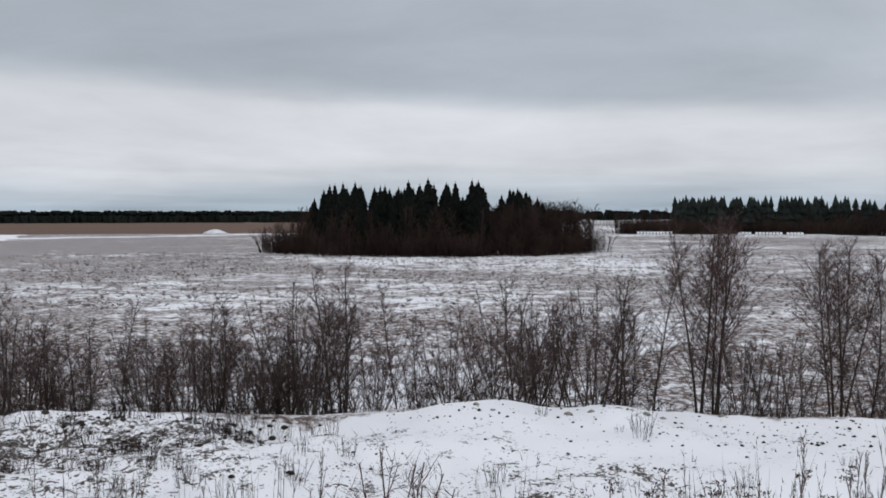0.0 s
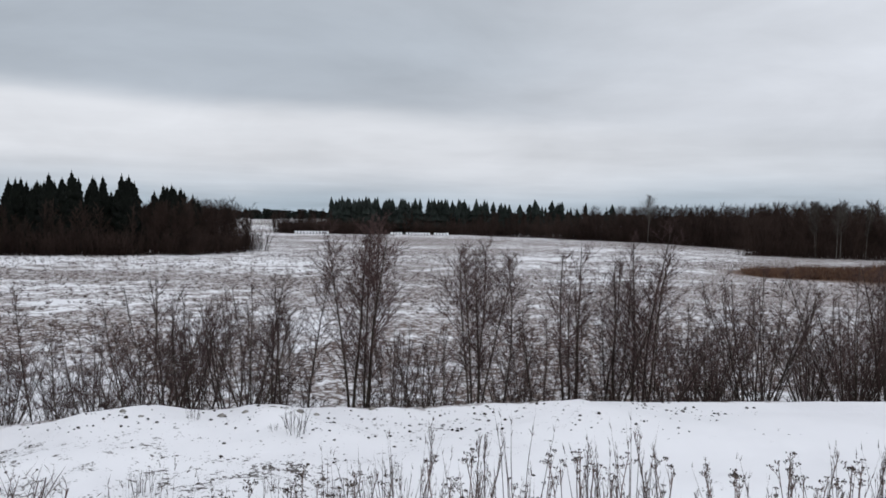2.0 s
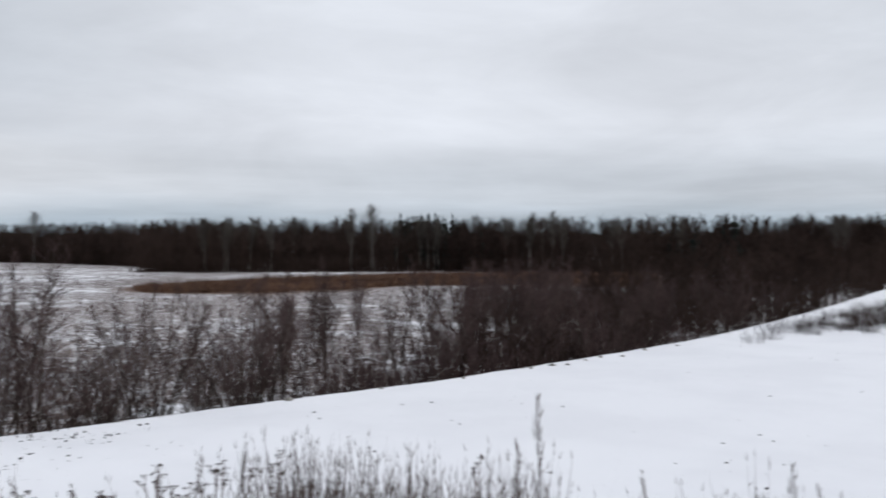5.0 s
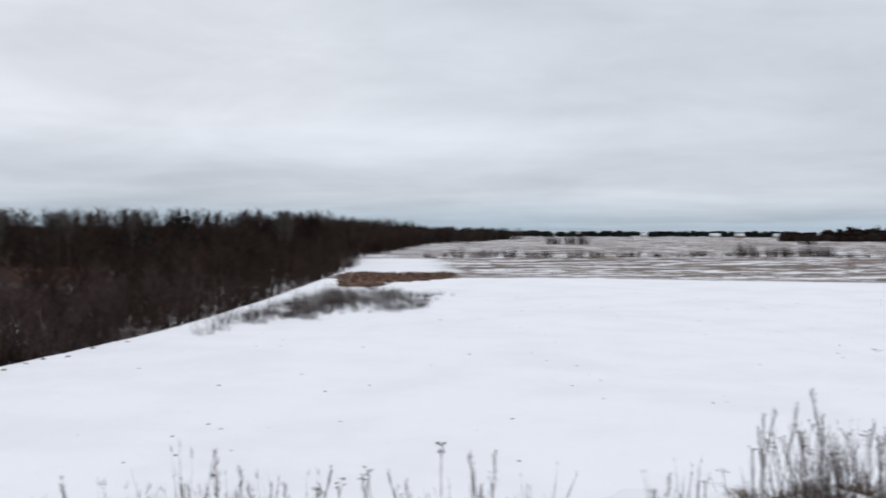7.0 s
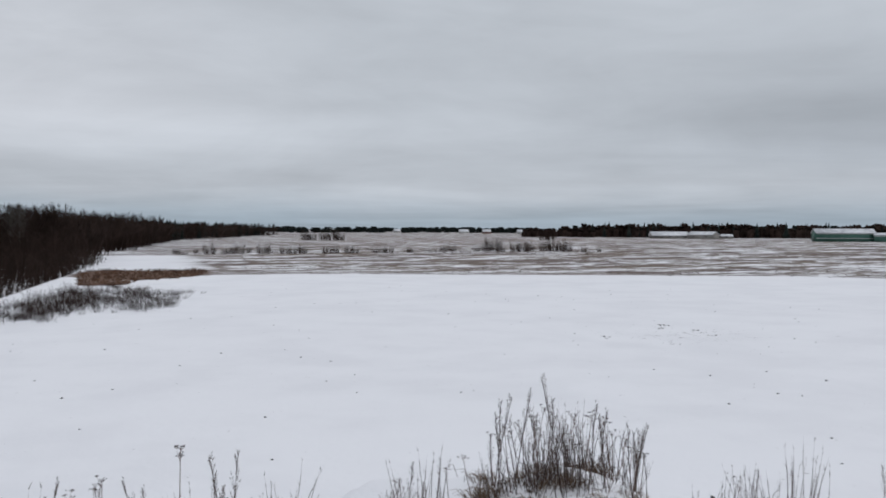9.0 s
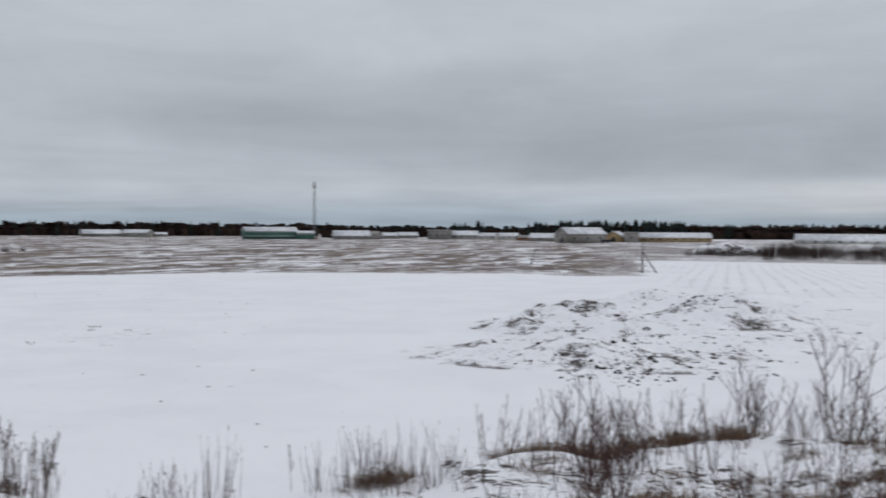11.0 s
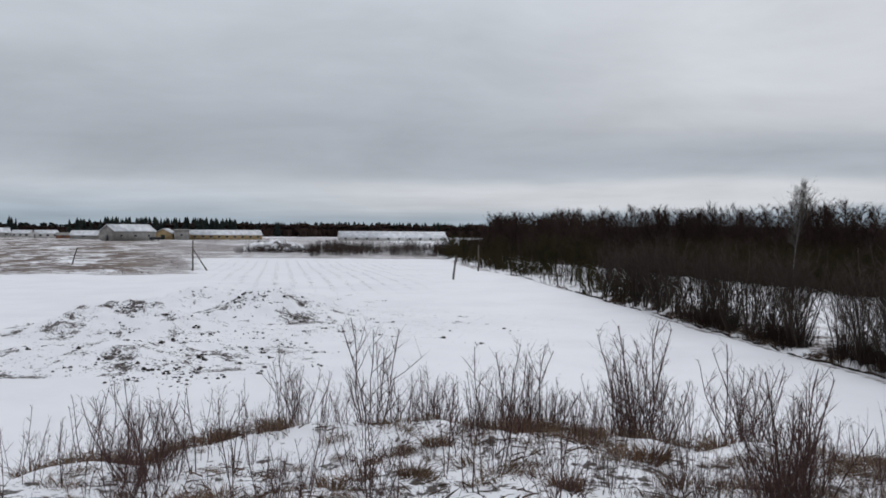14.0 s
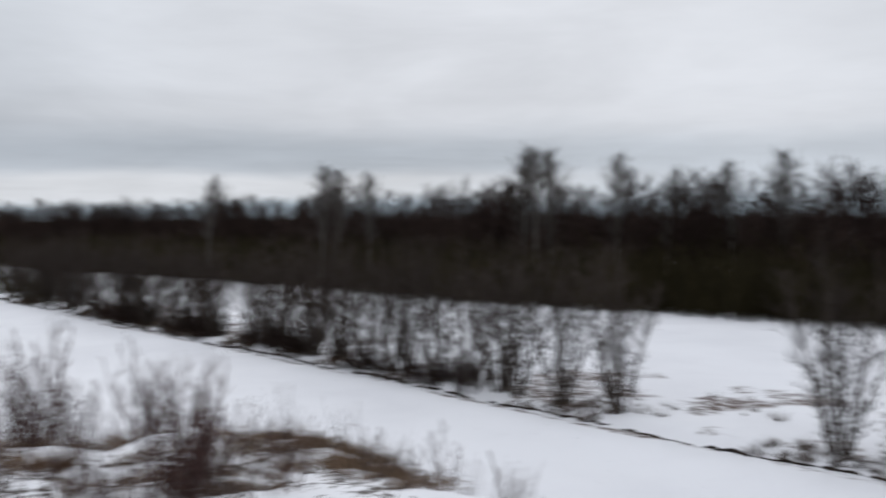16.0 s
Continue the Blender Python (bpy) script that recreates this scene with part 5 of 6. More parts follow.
def barn(name, label, az, d, length, depth, wall_h, ridge_h, turn, wall_mat, group="farm buildings", openings=4, door=True, band=None, roof_mat=ROOF_SNOW):
    """A gabled building whose long side faces the camera's hill, turned by turn degrees."""
    root = thing(name, label, "building", group)
    x, y = polar(az, d)
    root.matrix_basis = pose(x, y, ground_at(x, y), 0, 0, -az + turn)
    a, b = length / 2, depth / 2
    body = Shape().poly([(-a, -b, -0.3), (-a, b, -0.3), (-a, b, wall_h), (-a, 0, ridge_h), (-a, -b, wall_h)], (length, 0, 0))
    part("wall", body, wall_mat, root)
    o, t = 0.5, 0.28
    k = (ridge_h - wall_h) / b
    for sgn in (-1, 1):
        pts = [(-a - o, 0, ridge_h + 0.03), (-a - o, sgn * (b + o), wall_h - k * o + 0.03), (-a - o, sgn * (b + o), wall_h - k * o + t), (-a - o, 0, ridge_h + t + 0.05)]
        if sgn > 0:
            pts = pts[::-1]
        part("roof", Shape().poly(pts, (length + 2 * o, 0, 0)), roof_mat, root, "snow-covered roof slope" if roof_mat is ROOF_SNOW else "")
    for i in range(openings):
        cx = -a + length * (i + 0.5) / openings
        w = part("window", Shape().box(cx - 0.8, -b - 0.05, wall_h * 0.42, cx + 0.8, -b + 0.1, wall_h * 0.42 + 1.1), DARK, root)
        part("frame", Shape().box(cx - 0.95, -b - 0.09, wall_h * 0.42 - 0.14, cx + 0.95, -b - 0.052, wall_h * 0.42), WHITE_WALL, w)
    if door:
        part("door", Shape().box(a - 0.12 - length, -1.4, 0, a + 0.05 - length + -0.12, 1.4, min(wall_h * 0.85, 3.2)), DARK, root)
    if band:
        for z0, z1 in band:
            part("wall_band", Shape().box(-a - 0.03, -b - 0.06, z0, a + 0.03, -b + 0.05, z1), PALE_BAND, root)
    return root


barn("cattle_barn", "long low grey barn with a snow-covered roof", 117.9, 800, 30, 12, 2.4, 5.4, 14, GREY_WALL, openings=5)
barn("broken_shed", "collapsing grey shed with patches of snow on its roof", 119.9, 790, 22, 12, 3.2, 5.6, -28, GREY_WALL, openings=2)
barn("field_shed", "small grey shed beside the barn", 121.2, 800, 9, 7, 2.2, 3.4, 10, GREY_WALL, openings=1)
barn("green_hall", "large green sheet-metal hall with pale bands and snowy roof", 127.5, 668, 36, 20, 5.6, 8.3, 10, GREEN_WALL, openings=0, band=((2.0, 2.5), (4.9, 5.5)))
barn("green_annex", "low green sheet-metal annex of the hall", 129.6, 664, 12, 14, 4.2, 5.6, 4, GREEN_WALL, openings=0, band=((3.3, 3.8),))
barn("long_shed", "long grey shed with a snow-covered roof", 132.4, 660, 25, 13, 2.6, 6.0, 8, GREY_WALL, openings=4)
barn("grey_gable_shed", "grey gable-ended shed beside the long shed", 133.6, 690, 13, 11, 3.6, 5.6, -24, GREY_WALL, openings=1, roof_mat=GREY_WALL)
barn("store_shed", "low grey store with a snowy roof", 134.6, 735, 16, 9, 2.4, 4.5, -6, GREY_WALL, openings=3)
barn("store_shed", "low grey store with a snowy roof", 135.8, 770, 17, 9, 2.4, 4.7, 12, GREY_WALL, openings=3)
barn("block_house", "grey flat-fronted block building", 137.8, 715, 18, 12, 6.2, 6.7, 0, GREY_WALL, openings=4, roof_mat=GREY_WALL)
barn("village_house", "pale house with a snow-covered roof", 139.3, 725, 21, 10, 3.2, 6.2, 8, GREY_WALL, openings=4)
barn("village_house", "pale house with a snow-covered roof", 140.8, 700, 12, 9, 2.8, 4.8, -18, WHITE_WALL, openings=3)
barn("village_house", "pale house with a snow-covered roof", 142.0, 675, 14, 9, 3.0, 5.0, 15, WHITE_WALL, openings=3)
barn("dark_shed", "low dark shed between the houses and the barn", 143.0, 650, 10, 7, 2.0, 3.4, -8, RED_WALL, openings=1, roof_mat=GREY_WALL)
barn("grey_barn", "tall weathered grey barn with a snow-covered roof", 146.4, 560, 26, 15, 5.4, 9.0, 32, GREY_WALL, openings=3)
barn("low_shed", "low snow-roofed shed against the wood", 144.1, 615, 16, 9, 2.4, 5.0, -15, GREY_WALL, openings=1)
barn("yellow_gable_house", "ochre gabled building with a snowy roof", 148.5, 620, 10, 12, 3.6, 6.8, 70, YELLOW_WALL, openings=1)
barn("concrete_block", "pale grey block joining two barns", 149.4, 615, 9, 10, 5.8, 6.3, 0, GREY_WALL, openings=1, roof_mat=GREY_WALL)
barn("yellow_barn", "long ochre barn with a snow-covered roof", 151.9, 632, 46, 14, 3.0, 6.0, 10, YELLOW_WALL, openings=9)
barn("white_barn", "long pale barn with a broad snow-covered roof", 161.9, 620, 70, 18, 2.0, 5.9, 8, WHITE_WALL, openings=10)
for i, (az, d, w) in enumerate(((97.5, 1650, 10), (101.5, 1600, 9), (105.6, 1450, 14), (107.0, 1400, 12), (109.2, 1300, 15), (111.5, 1250, 16), (113.2, 1200, 14), (338, 1480, 9), (341.3, 1490, 8), (349.5, 1440, 7))):
    barn("farmhouse", "distant pale farmhouse with a snowy roof", az, d, w, 8, 3.0, 6.0, (i * 37) % 40 - 20, WHITE_WALL if i % 3 else RED_WALL, "distant farmhouses", openings=3)
# parked trailer by the grey barn
trailer = thing("farm_trailer", "dark farm trailer parked beside the barns", "trailer")
tx, ty = polar(147.9, 552)
trailer.matrix_basis = pose(tx, ty, ground_at(tx, ty), 0, 0, -148)
part("body", Shape().box(-3, -1.1, 0.8, 3, 1.1, 2.1), DARK, trailer)
for sx in (-1.7, 1.7):
    for sy in (-1.15, 0.95):
        part("wheel", Shape().tube([Vector((sx, sy, 0.5)), Vector((sx, sy + 0.2, 0.5))], (0.5, 0.5), 12, True), DARK, trailer)
# lattice mast
mast = thing("radio_mast", "tall grey lattice radio mast on a concrete foot", "mast")
mx, my = polar(130.17, 700)
mast.location = (mx, my, ground_at(mx, my))
H = 42.5
for j in range(3):
    a0 = 2.094 * j
    part("leg", Shape().tube([Vector((math.cos(a0) * 1.5, math.sin(a0) * 1.5, -0.2)), Vector((math.cos(a0) * 0.55, math.sin(a0) * 0.55, H))], (0.16, 0.12), 6, True), MAST, mast)
br = Shape()
for i in range(22):
    z0, z1 = H * i / 22, H * (i + 1) / 22
    for j in range(3):
        r0, r1 = 1.5 - 0.95 * i / 22, 1.5 - 0.95 * (i + 1) / 22
        a0, a1 = 2.094 * j, 2.094 * (j + 1)
        br.tube([Vector((math.cos(a0) * r0, math.sin(a0) * r0, z0)), Vector((math.cos(a1) * r1, math.sin(a1) * r1, z1))], (0.07, 0.07), 3)
        br.tube([Vector((math.cos(a0) * r1, math.sin(a0) * r1, z1)), Vector((math.cos(a1) * r1, math.sin(a1) * r1, z1))], (0.06, 0.06), 3)
part("bracing", br, MAST, mast)
for j in range(3):
    a0 = 2.094 * j + 0.5
    part("antenna_panel", Shape().box(math.cos(a0) * 0.8 - 0.2, math.sin(a0) * 0.8 - 0.2, H - 5, math.cos(a0) * 0.8 + 0.2, math.sin(a0) * 0.8 + 0.2, H - 1), WHITE_WALL, mast)
part("foot", Shape().box(-2.2, -2.2, -0.3, 2.2, 2.2, 0.9), RED_WALL, mast, "red brick foot")

# ---- dry plants on the spoil heap ----


def plume_weed(seed, h):
    rnd = random.Random(seed)
    st, hd = Shape(), Shape()
    pts = bent(rnd, Vector((0, 0, -0.08)), Vector((rnd.uniform(-0.15, 0.15), rnd.uniform(-0.15, 0.15), 1)), h, 6, 0.05, 0.03)
    st.tube(pts, taper(0.0075, 0.0025, 7), 4)
    for i in range(20):
        t = 0.42 + 0.56 * (i + rnd.random()) / 20
        q = t * 6
        j = min(int(q), 5)
        p = pts[j].lerp(pts[j + 1], q - j)
        a = rnd.uniform(0, 6.28)
        ln = h * (0.26 * (1.05 - t) + 0.035)
        e = p + Vector((math.cos(a) * 0.4, math.sin(a) * 0.4, 1)).normalized() * ln
        st.limb([p, e], 0.0035)
        for g in range(5):
            c = p.lerp(e, rnd.uniform(0.35, 1.05))
            hd.limb([c, c + Vector((rnd.gauss(0, 0.5), rnd.gauss(0, 0.5), 1)).normalized() * rnd.uniform(0.018, 0.04)], 0.0034)
    return st, hd


def tansy_weed(seed, h):
    """A thin stem that ends in a few flat plates of small dark buttons."""
    rnd = random.Random(seed)
    st, hd = Shape(), Shape()
    pts = bent(rnd, Vector((0, 0, -0.08)), Vector((rnd.uniform(-0.2, 0.2), rnd.uniform(-0.2, 0.2), 1)), h * 0.9, 5, 0.05, 0.03)
    st.tube(pts, taper(0.0056, 0.003, 6), 4)
    for i in range(rnd.randint(3, 5)):
        p = pts[4].lerp(pts[5], rnd.uniform(0.0, 1.0) if i else 1.0)
        a, out = rnd.uniform(0, 6.28), rnd.uniform(0.02, 0.055) if i else 0.005
        plate = Vector((p.x + math.cos(a) * out, p.y + math.sin(a) * out, pts[5].z + rnd.uniform(-0.05, 0.06)))
        st.limb([p, plate], 0.003)
        for g in range(6):
            c = plate + Vector((rnd.gauss(0, 0.013), rnd.gauss(0, 0.013), rnd.uniform(0.004, 0.012)))
            st.limb([plate - Vector((0, 0, 0.012)), c], 0.0014)
            hd.tube([c - Vector((0, 0, 0.002)), c + Vector((0, 0, 0.006))], (0.0046, 0.0036), 5, True)
    for i in range(4):
        p = pts[1].lerp(pts[4], rnd.random())
        a = rnd.uniform(0, 6.28)
        st.limb([p, p + Vector((math.cos(a) * 0.05, math.sin(a) * 0.05, rnd.uniform(-0.03, 0.04)))], 0.003)
    return st, hd


def grass_stalks(seed, h):
    rnd = random.Random(seed)
    st, hd = Shape(), Shape()
    lean = Vector((rnd.uniform(-0.12, 0.12), rnd.uniform(-0.12, 0.12), 0))
    for i in range(13):
        a, r = rnd.uniform(0, 6.28), rnd.uniform(0, 0.17)
        hh = h * rnd.uniform(0.4, 1.0) if i else h
        pts = bent(rnd, Vector((math.cos(a) * r, math.sin(a) * r, -0.06)), Vector((math.cos(a) * 0.12, math.sin(a) * 0.12, 1)) + lean, hh, 3, 0.05, -0.01)
        st.limb(pts, 0.0036)
        for g in range(3):
            c = pts[2].lerp(pts[3], rnd.random())
            hd.limb([c, c + Vector((rnd.gauss(0, 0.25), rnd.gauss(0, 0.25), 1)).normalized() * 0.05], 0.0032)
    return st, hd


def weed_meshes(make, seeds, stem_mat=STALK, head_mat=HEAD):
    out = []
    for sd in seeds:
        st, hd = make(sd, 1.0)
        out.append((st.mesh("stem", stem_mat), hd.mesh("seed_head", head_mat)))
    return out


WEEDS = (("mugwort_stalk", "dry brown plumed weed stalk standing in snow", weed_meshes(plume_weed, range(200, 205))),
         ("tansy_stalk", "dead tansy stalk with dark button seed heads", weed_meshes(tansy_weed, range(210, 216), PALE_STALK, DARK_HEAD)),
         ("dry_grass_clump", "thin straw-coloured dry grass stalks in snow", weed_meshes(grass_stalks, range(220, 225))))
SAPLINGS = plant_kind("bare_sapling", (231, 232, 233, 234, 235), "leafless reddish-brown sapling on the spoil heap", "sapling", "saplings on the heap", RED_TWIG, RED_TWIG,
                      height=1.5, stems=5, lean=0.55, arch=0.06, reach=0.36, branches=7, shoots=3, twigs=1, thick=0.0105, fine=0.0026, first=0.2, rise=(0.7, 2.0), foot=0.07, low=0.5, peak=0.45, wander=0.09)
SLIM = plant_kind("slender_sapling", (241, 242, 243, 244), "thin upright leafless sapling among dead grass on the heap", "sapling", "slender saplings on the heap", RED_TWIG, RED_TWIG,
                  height=1.2, stems=2, lean=0.2, arch=0.03, reach=0.22, branches=6, shoots=2, twigs=1, thick=0.0075, fine=0.0022, first=0.25, rise=(0.9, 2.4), foot=0.06, low=0.5, peak=0.4, wander=0.07)
weed_count = 0
GRASS_STAND = []


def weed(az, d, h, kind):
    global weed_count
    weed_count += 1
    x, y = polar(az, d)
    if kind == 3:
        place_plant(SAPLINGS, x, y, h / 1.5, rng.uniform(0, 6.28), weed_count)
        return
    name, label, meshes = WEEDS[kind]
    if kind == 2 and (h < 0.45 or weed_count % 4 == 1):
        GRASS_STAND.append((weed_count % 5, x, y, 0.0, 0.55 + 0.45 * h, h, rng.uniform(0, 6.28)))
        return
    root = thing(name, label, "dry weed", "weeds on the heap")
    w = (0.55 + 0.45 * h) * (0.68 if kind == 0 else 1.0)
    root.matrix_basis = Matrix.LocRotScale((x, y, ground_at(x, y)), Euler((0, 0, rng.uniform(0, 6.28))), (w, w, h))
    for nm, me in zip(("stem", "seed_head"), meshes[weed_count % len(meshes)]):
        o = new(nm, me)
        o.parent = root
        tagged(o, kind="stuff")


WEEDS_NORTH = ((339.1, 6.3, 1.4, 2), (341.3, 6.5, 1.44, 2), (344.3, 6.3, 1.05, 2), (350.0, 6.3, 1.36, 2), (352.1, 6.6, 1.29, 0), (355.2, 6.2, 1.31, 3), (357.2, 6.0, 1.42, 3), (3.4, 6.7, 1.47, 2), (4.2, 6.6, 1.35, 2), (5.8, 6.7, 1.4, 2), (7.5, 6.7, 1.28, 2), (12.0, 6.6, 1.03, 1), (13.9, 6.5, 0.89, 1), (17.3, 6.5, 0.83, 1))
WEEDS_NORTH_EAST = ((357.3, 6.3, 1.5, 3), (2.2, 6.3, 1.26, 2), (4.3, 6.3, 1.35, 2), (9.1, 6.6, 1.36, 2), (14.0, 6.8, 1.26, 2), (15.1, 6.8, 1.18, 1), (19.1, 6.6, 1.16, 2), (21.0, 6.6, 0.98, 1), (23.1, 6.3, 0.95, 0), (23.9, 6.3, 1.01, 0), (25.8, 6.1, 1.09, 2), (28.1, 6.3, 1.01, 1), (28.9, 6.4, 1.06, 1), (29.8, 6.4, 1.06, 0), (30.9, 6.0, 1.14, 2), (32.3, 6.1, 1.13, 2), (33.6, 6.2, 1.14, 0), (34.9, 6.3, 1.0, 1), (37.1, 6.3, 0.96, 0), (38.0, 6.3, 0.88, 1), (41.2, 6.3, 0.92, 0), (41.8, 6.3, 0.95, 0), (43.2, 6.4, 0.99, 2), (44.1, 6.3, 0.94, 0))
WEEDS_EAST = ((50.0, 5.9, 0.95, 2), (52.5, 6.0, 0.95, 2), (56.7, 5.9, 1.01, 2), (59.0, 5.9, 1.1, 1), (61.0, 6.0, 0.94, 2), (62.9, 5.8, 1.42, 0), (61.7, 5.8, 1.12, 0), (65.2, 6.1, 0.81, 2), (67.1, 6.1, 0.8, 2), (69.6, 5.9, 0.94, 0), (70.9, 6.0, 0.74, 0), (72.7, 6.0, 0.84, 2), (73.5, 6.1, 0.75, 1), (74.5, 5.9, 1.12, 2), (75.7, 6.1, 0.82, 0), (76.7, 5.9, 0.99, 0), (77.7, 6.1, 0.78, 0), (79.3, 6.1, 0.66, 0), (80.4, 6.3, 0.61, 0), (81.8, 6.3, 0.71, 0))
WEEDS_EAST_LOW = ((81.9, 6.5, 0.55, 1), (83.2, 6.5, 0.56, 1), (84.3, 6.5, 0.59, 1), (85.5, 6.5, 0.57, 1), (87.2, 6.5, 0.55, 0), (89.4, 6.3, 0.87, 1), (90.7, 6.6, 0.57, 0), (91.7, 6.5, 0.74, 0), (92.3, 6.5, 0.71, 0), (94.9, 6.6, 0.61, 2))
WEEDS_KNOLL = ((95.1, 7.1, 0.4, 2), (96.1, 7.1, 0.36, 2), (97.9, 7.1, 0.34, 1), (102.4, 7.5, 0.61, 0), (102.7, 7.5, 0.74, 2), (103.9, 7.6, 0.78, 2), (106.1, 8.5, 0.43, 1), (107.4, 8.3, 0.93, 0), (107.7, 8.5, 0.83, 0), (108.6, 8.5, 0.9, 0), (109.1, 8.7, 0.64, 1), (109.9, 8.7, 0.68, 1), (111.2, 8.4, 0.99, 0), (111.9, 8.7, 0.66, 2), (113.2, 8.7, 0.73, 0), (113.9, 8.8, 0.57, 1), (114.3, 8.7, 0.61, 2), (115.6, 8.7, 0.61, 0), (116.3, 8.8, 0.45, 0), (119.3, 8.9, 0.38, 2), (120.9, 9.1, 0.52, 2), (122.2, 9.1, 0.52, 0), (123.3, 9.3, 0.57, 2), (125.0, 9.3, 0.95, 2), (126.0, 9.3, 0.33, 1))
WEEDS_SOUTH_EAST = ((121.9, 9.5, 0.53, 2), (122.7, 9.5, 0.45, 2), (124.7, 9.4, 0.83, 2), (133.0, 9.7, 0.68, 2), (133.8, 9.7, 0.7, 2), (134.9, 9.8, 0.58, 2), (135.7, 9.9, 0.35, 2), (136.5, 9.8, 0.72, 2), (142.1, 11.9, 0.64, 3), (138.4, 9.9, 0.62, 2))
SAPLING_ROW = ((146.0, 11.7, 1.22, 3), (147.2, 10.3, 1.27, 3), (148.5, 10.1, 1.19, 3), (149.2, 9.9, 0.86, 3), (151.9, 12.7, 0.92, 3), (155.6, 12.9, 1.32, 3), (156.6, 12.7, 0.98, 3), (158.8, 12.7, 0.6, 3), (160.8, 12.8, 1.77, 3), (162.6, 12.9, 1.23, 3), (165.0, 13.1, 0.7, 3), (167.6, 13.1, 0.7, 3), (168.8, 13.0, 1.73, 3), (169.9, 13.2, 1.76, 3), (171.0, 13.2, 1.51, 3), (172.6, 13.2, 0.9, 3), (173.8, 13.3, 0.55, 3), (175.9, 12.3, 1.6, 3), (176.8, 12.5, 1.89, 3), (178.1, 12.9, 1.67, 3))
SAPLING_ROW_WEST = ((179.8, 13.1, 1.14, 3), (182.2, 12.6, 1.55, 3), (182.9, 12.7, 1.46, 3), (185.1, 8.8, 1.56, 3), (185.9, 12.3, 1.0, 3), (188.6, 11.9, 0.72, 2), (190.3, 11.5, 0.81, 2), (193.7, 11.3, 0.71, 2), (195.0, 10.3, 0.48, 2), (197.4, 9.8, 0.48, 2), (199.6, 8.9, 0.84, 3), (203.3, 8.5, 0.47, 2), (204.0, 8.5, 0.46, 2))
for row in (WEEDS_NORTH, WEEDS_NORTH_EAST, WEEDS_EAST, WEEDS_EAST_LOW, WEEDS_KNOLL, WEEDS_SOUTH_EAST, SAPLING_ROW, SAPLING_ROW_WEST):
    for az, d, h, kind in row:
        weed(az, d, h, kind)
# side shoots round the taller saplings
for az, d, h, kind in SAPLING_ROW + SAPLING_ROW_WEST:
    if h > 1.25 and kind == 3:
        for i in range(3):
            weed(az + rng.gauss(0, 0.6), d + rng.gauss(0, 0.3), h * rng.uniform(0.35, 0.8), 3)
# more of the same between them: bearings, distances, heights, kinds, how many
for a0, a1, d0, d1, h0, h1, kinds, count in ((14, 48, 5.8, 6.8, 0.6, 1.0, (0, 1, 1, 1, 2), 100), (335, 14, 5.9, 6.9, 0.5, 1.05, (2, 2, 2, 1), 40), (1, 17, 5.9, 6.9, 0.66, 1.02, (1, 1, 1, 2), 96), (338, 358, 6.0, 6.9, 0.6, 0.95, (1, 2, 0), 16), (47, 62, 5.5, 6.2, 0.8, 1.12, (2,), 84),
                                             (62, 81, 5.6, 6.2, 0.55, 0.9, (2, 2, 2, 2, 2, 0), 44), (80, 95, 6.2, 6.8, 0.35, 0.55, (1, 0, 2), 14), (107.2, 116, 8.0, 8.9, 0.25, 0.72, (0, 0, 1, 1, 2), 64), (101, 107, 7.4, 8.4, 0.2, 0.45, (0, 1, 2), 10), (164, 181, 11.8, 13.2, 0.5, 0.95, (3, 2), 9), (163, 173, 12.2, 13.2, 0.5, 0.8, (3, 2), 9), (163.5, 165.5, 12.0, 13.0, 0.7, 1.1, (3,), 5), (143, 164, 11.6, 12.8, 0.35, 0.75, (3, 2, 2), 10),
                                             (129, 141, 9, 10.2, 0.2, 0.6, (2, 2, 0), 18), (142, 186, 11.4, 13.4, 0.3, 0.55, (3, 2, 2), 10), (140, 194, 7.2, 11.8, 0.12, 0.42, (2, 2, 1, 0), 130), (146.5, 149.5, 7.2, 8.6, 0.5, 1.1, (3,), 6), (155, 157, 7.4, 8.6, 0.4, 0.8, (3,), 4), (160, 162, 7.2, 8.8, 0.4, 0.9, (3,), 4), (176, 192, 7.0, 9.5, 0.4, 0.9, (3, 2), 12), (184, 186.4, 8.2, 9.2, 0.8, 1.35, (3,), 7), (186, 205, 8, 11, 0.25, 0.6, (2, 0), 26), (166, 180, 9.5, 12.8, 0.35, 0.9, (3, 3, 2), 22), (168, 186, 7.2, 9.5, 0.3, 0.8, (3, 2, 2), 18)):
    for i in range(count):
        span = (a1 - a0) % 360
        weed(a0 + rng.uniform(0, span), rng.uniform(d0, d1), rng.uniform(h0, h1), rng.choice(kinds))

for i in range(64):
    x, y = polar(rng.uniform(140, 176), rng.uniform(8.6, 13.0))
    place_plant(SLIM, x, y, rng.uniform(0.4, 0.95), rng.uniform(0, 6.28), i)

GRASS_KIND = []
for sd in range(220, 225):
    st, hd = grass_stalks(sd, 1.0)
    st.f += [tuple(q + len(st.v) for q in f) for f in hd.f]
    st.v += hd.v
    GRASS_KIND.append(st.arrays())
tagged(merged("dry_grass", GRASS_KIND, grounded(GRASS_STAND), STALK), "thin dry grass stalks between the taller weeds on the heap", "dry grass", kind="stuff")

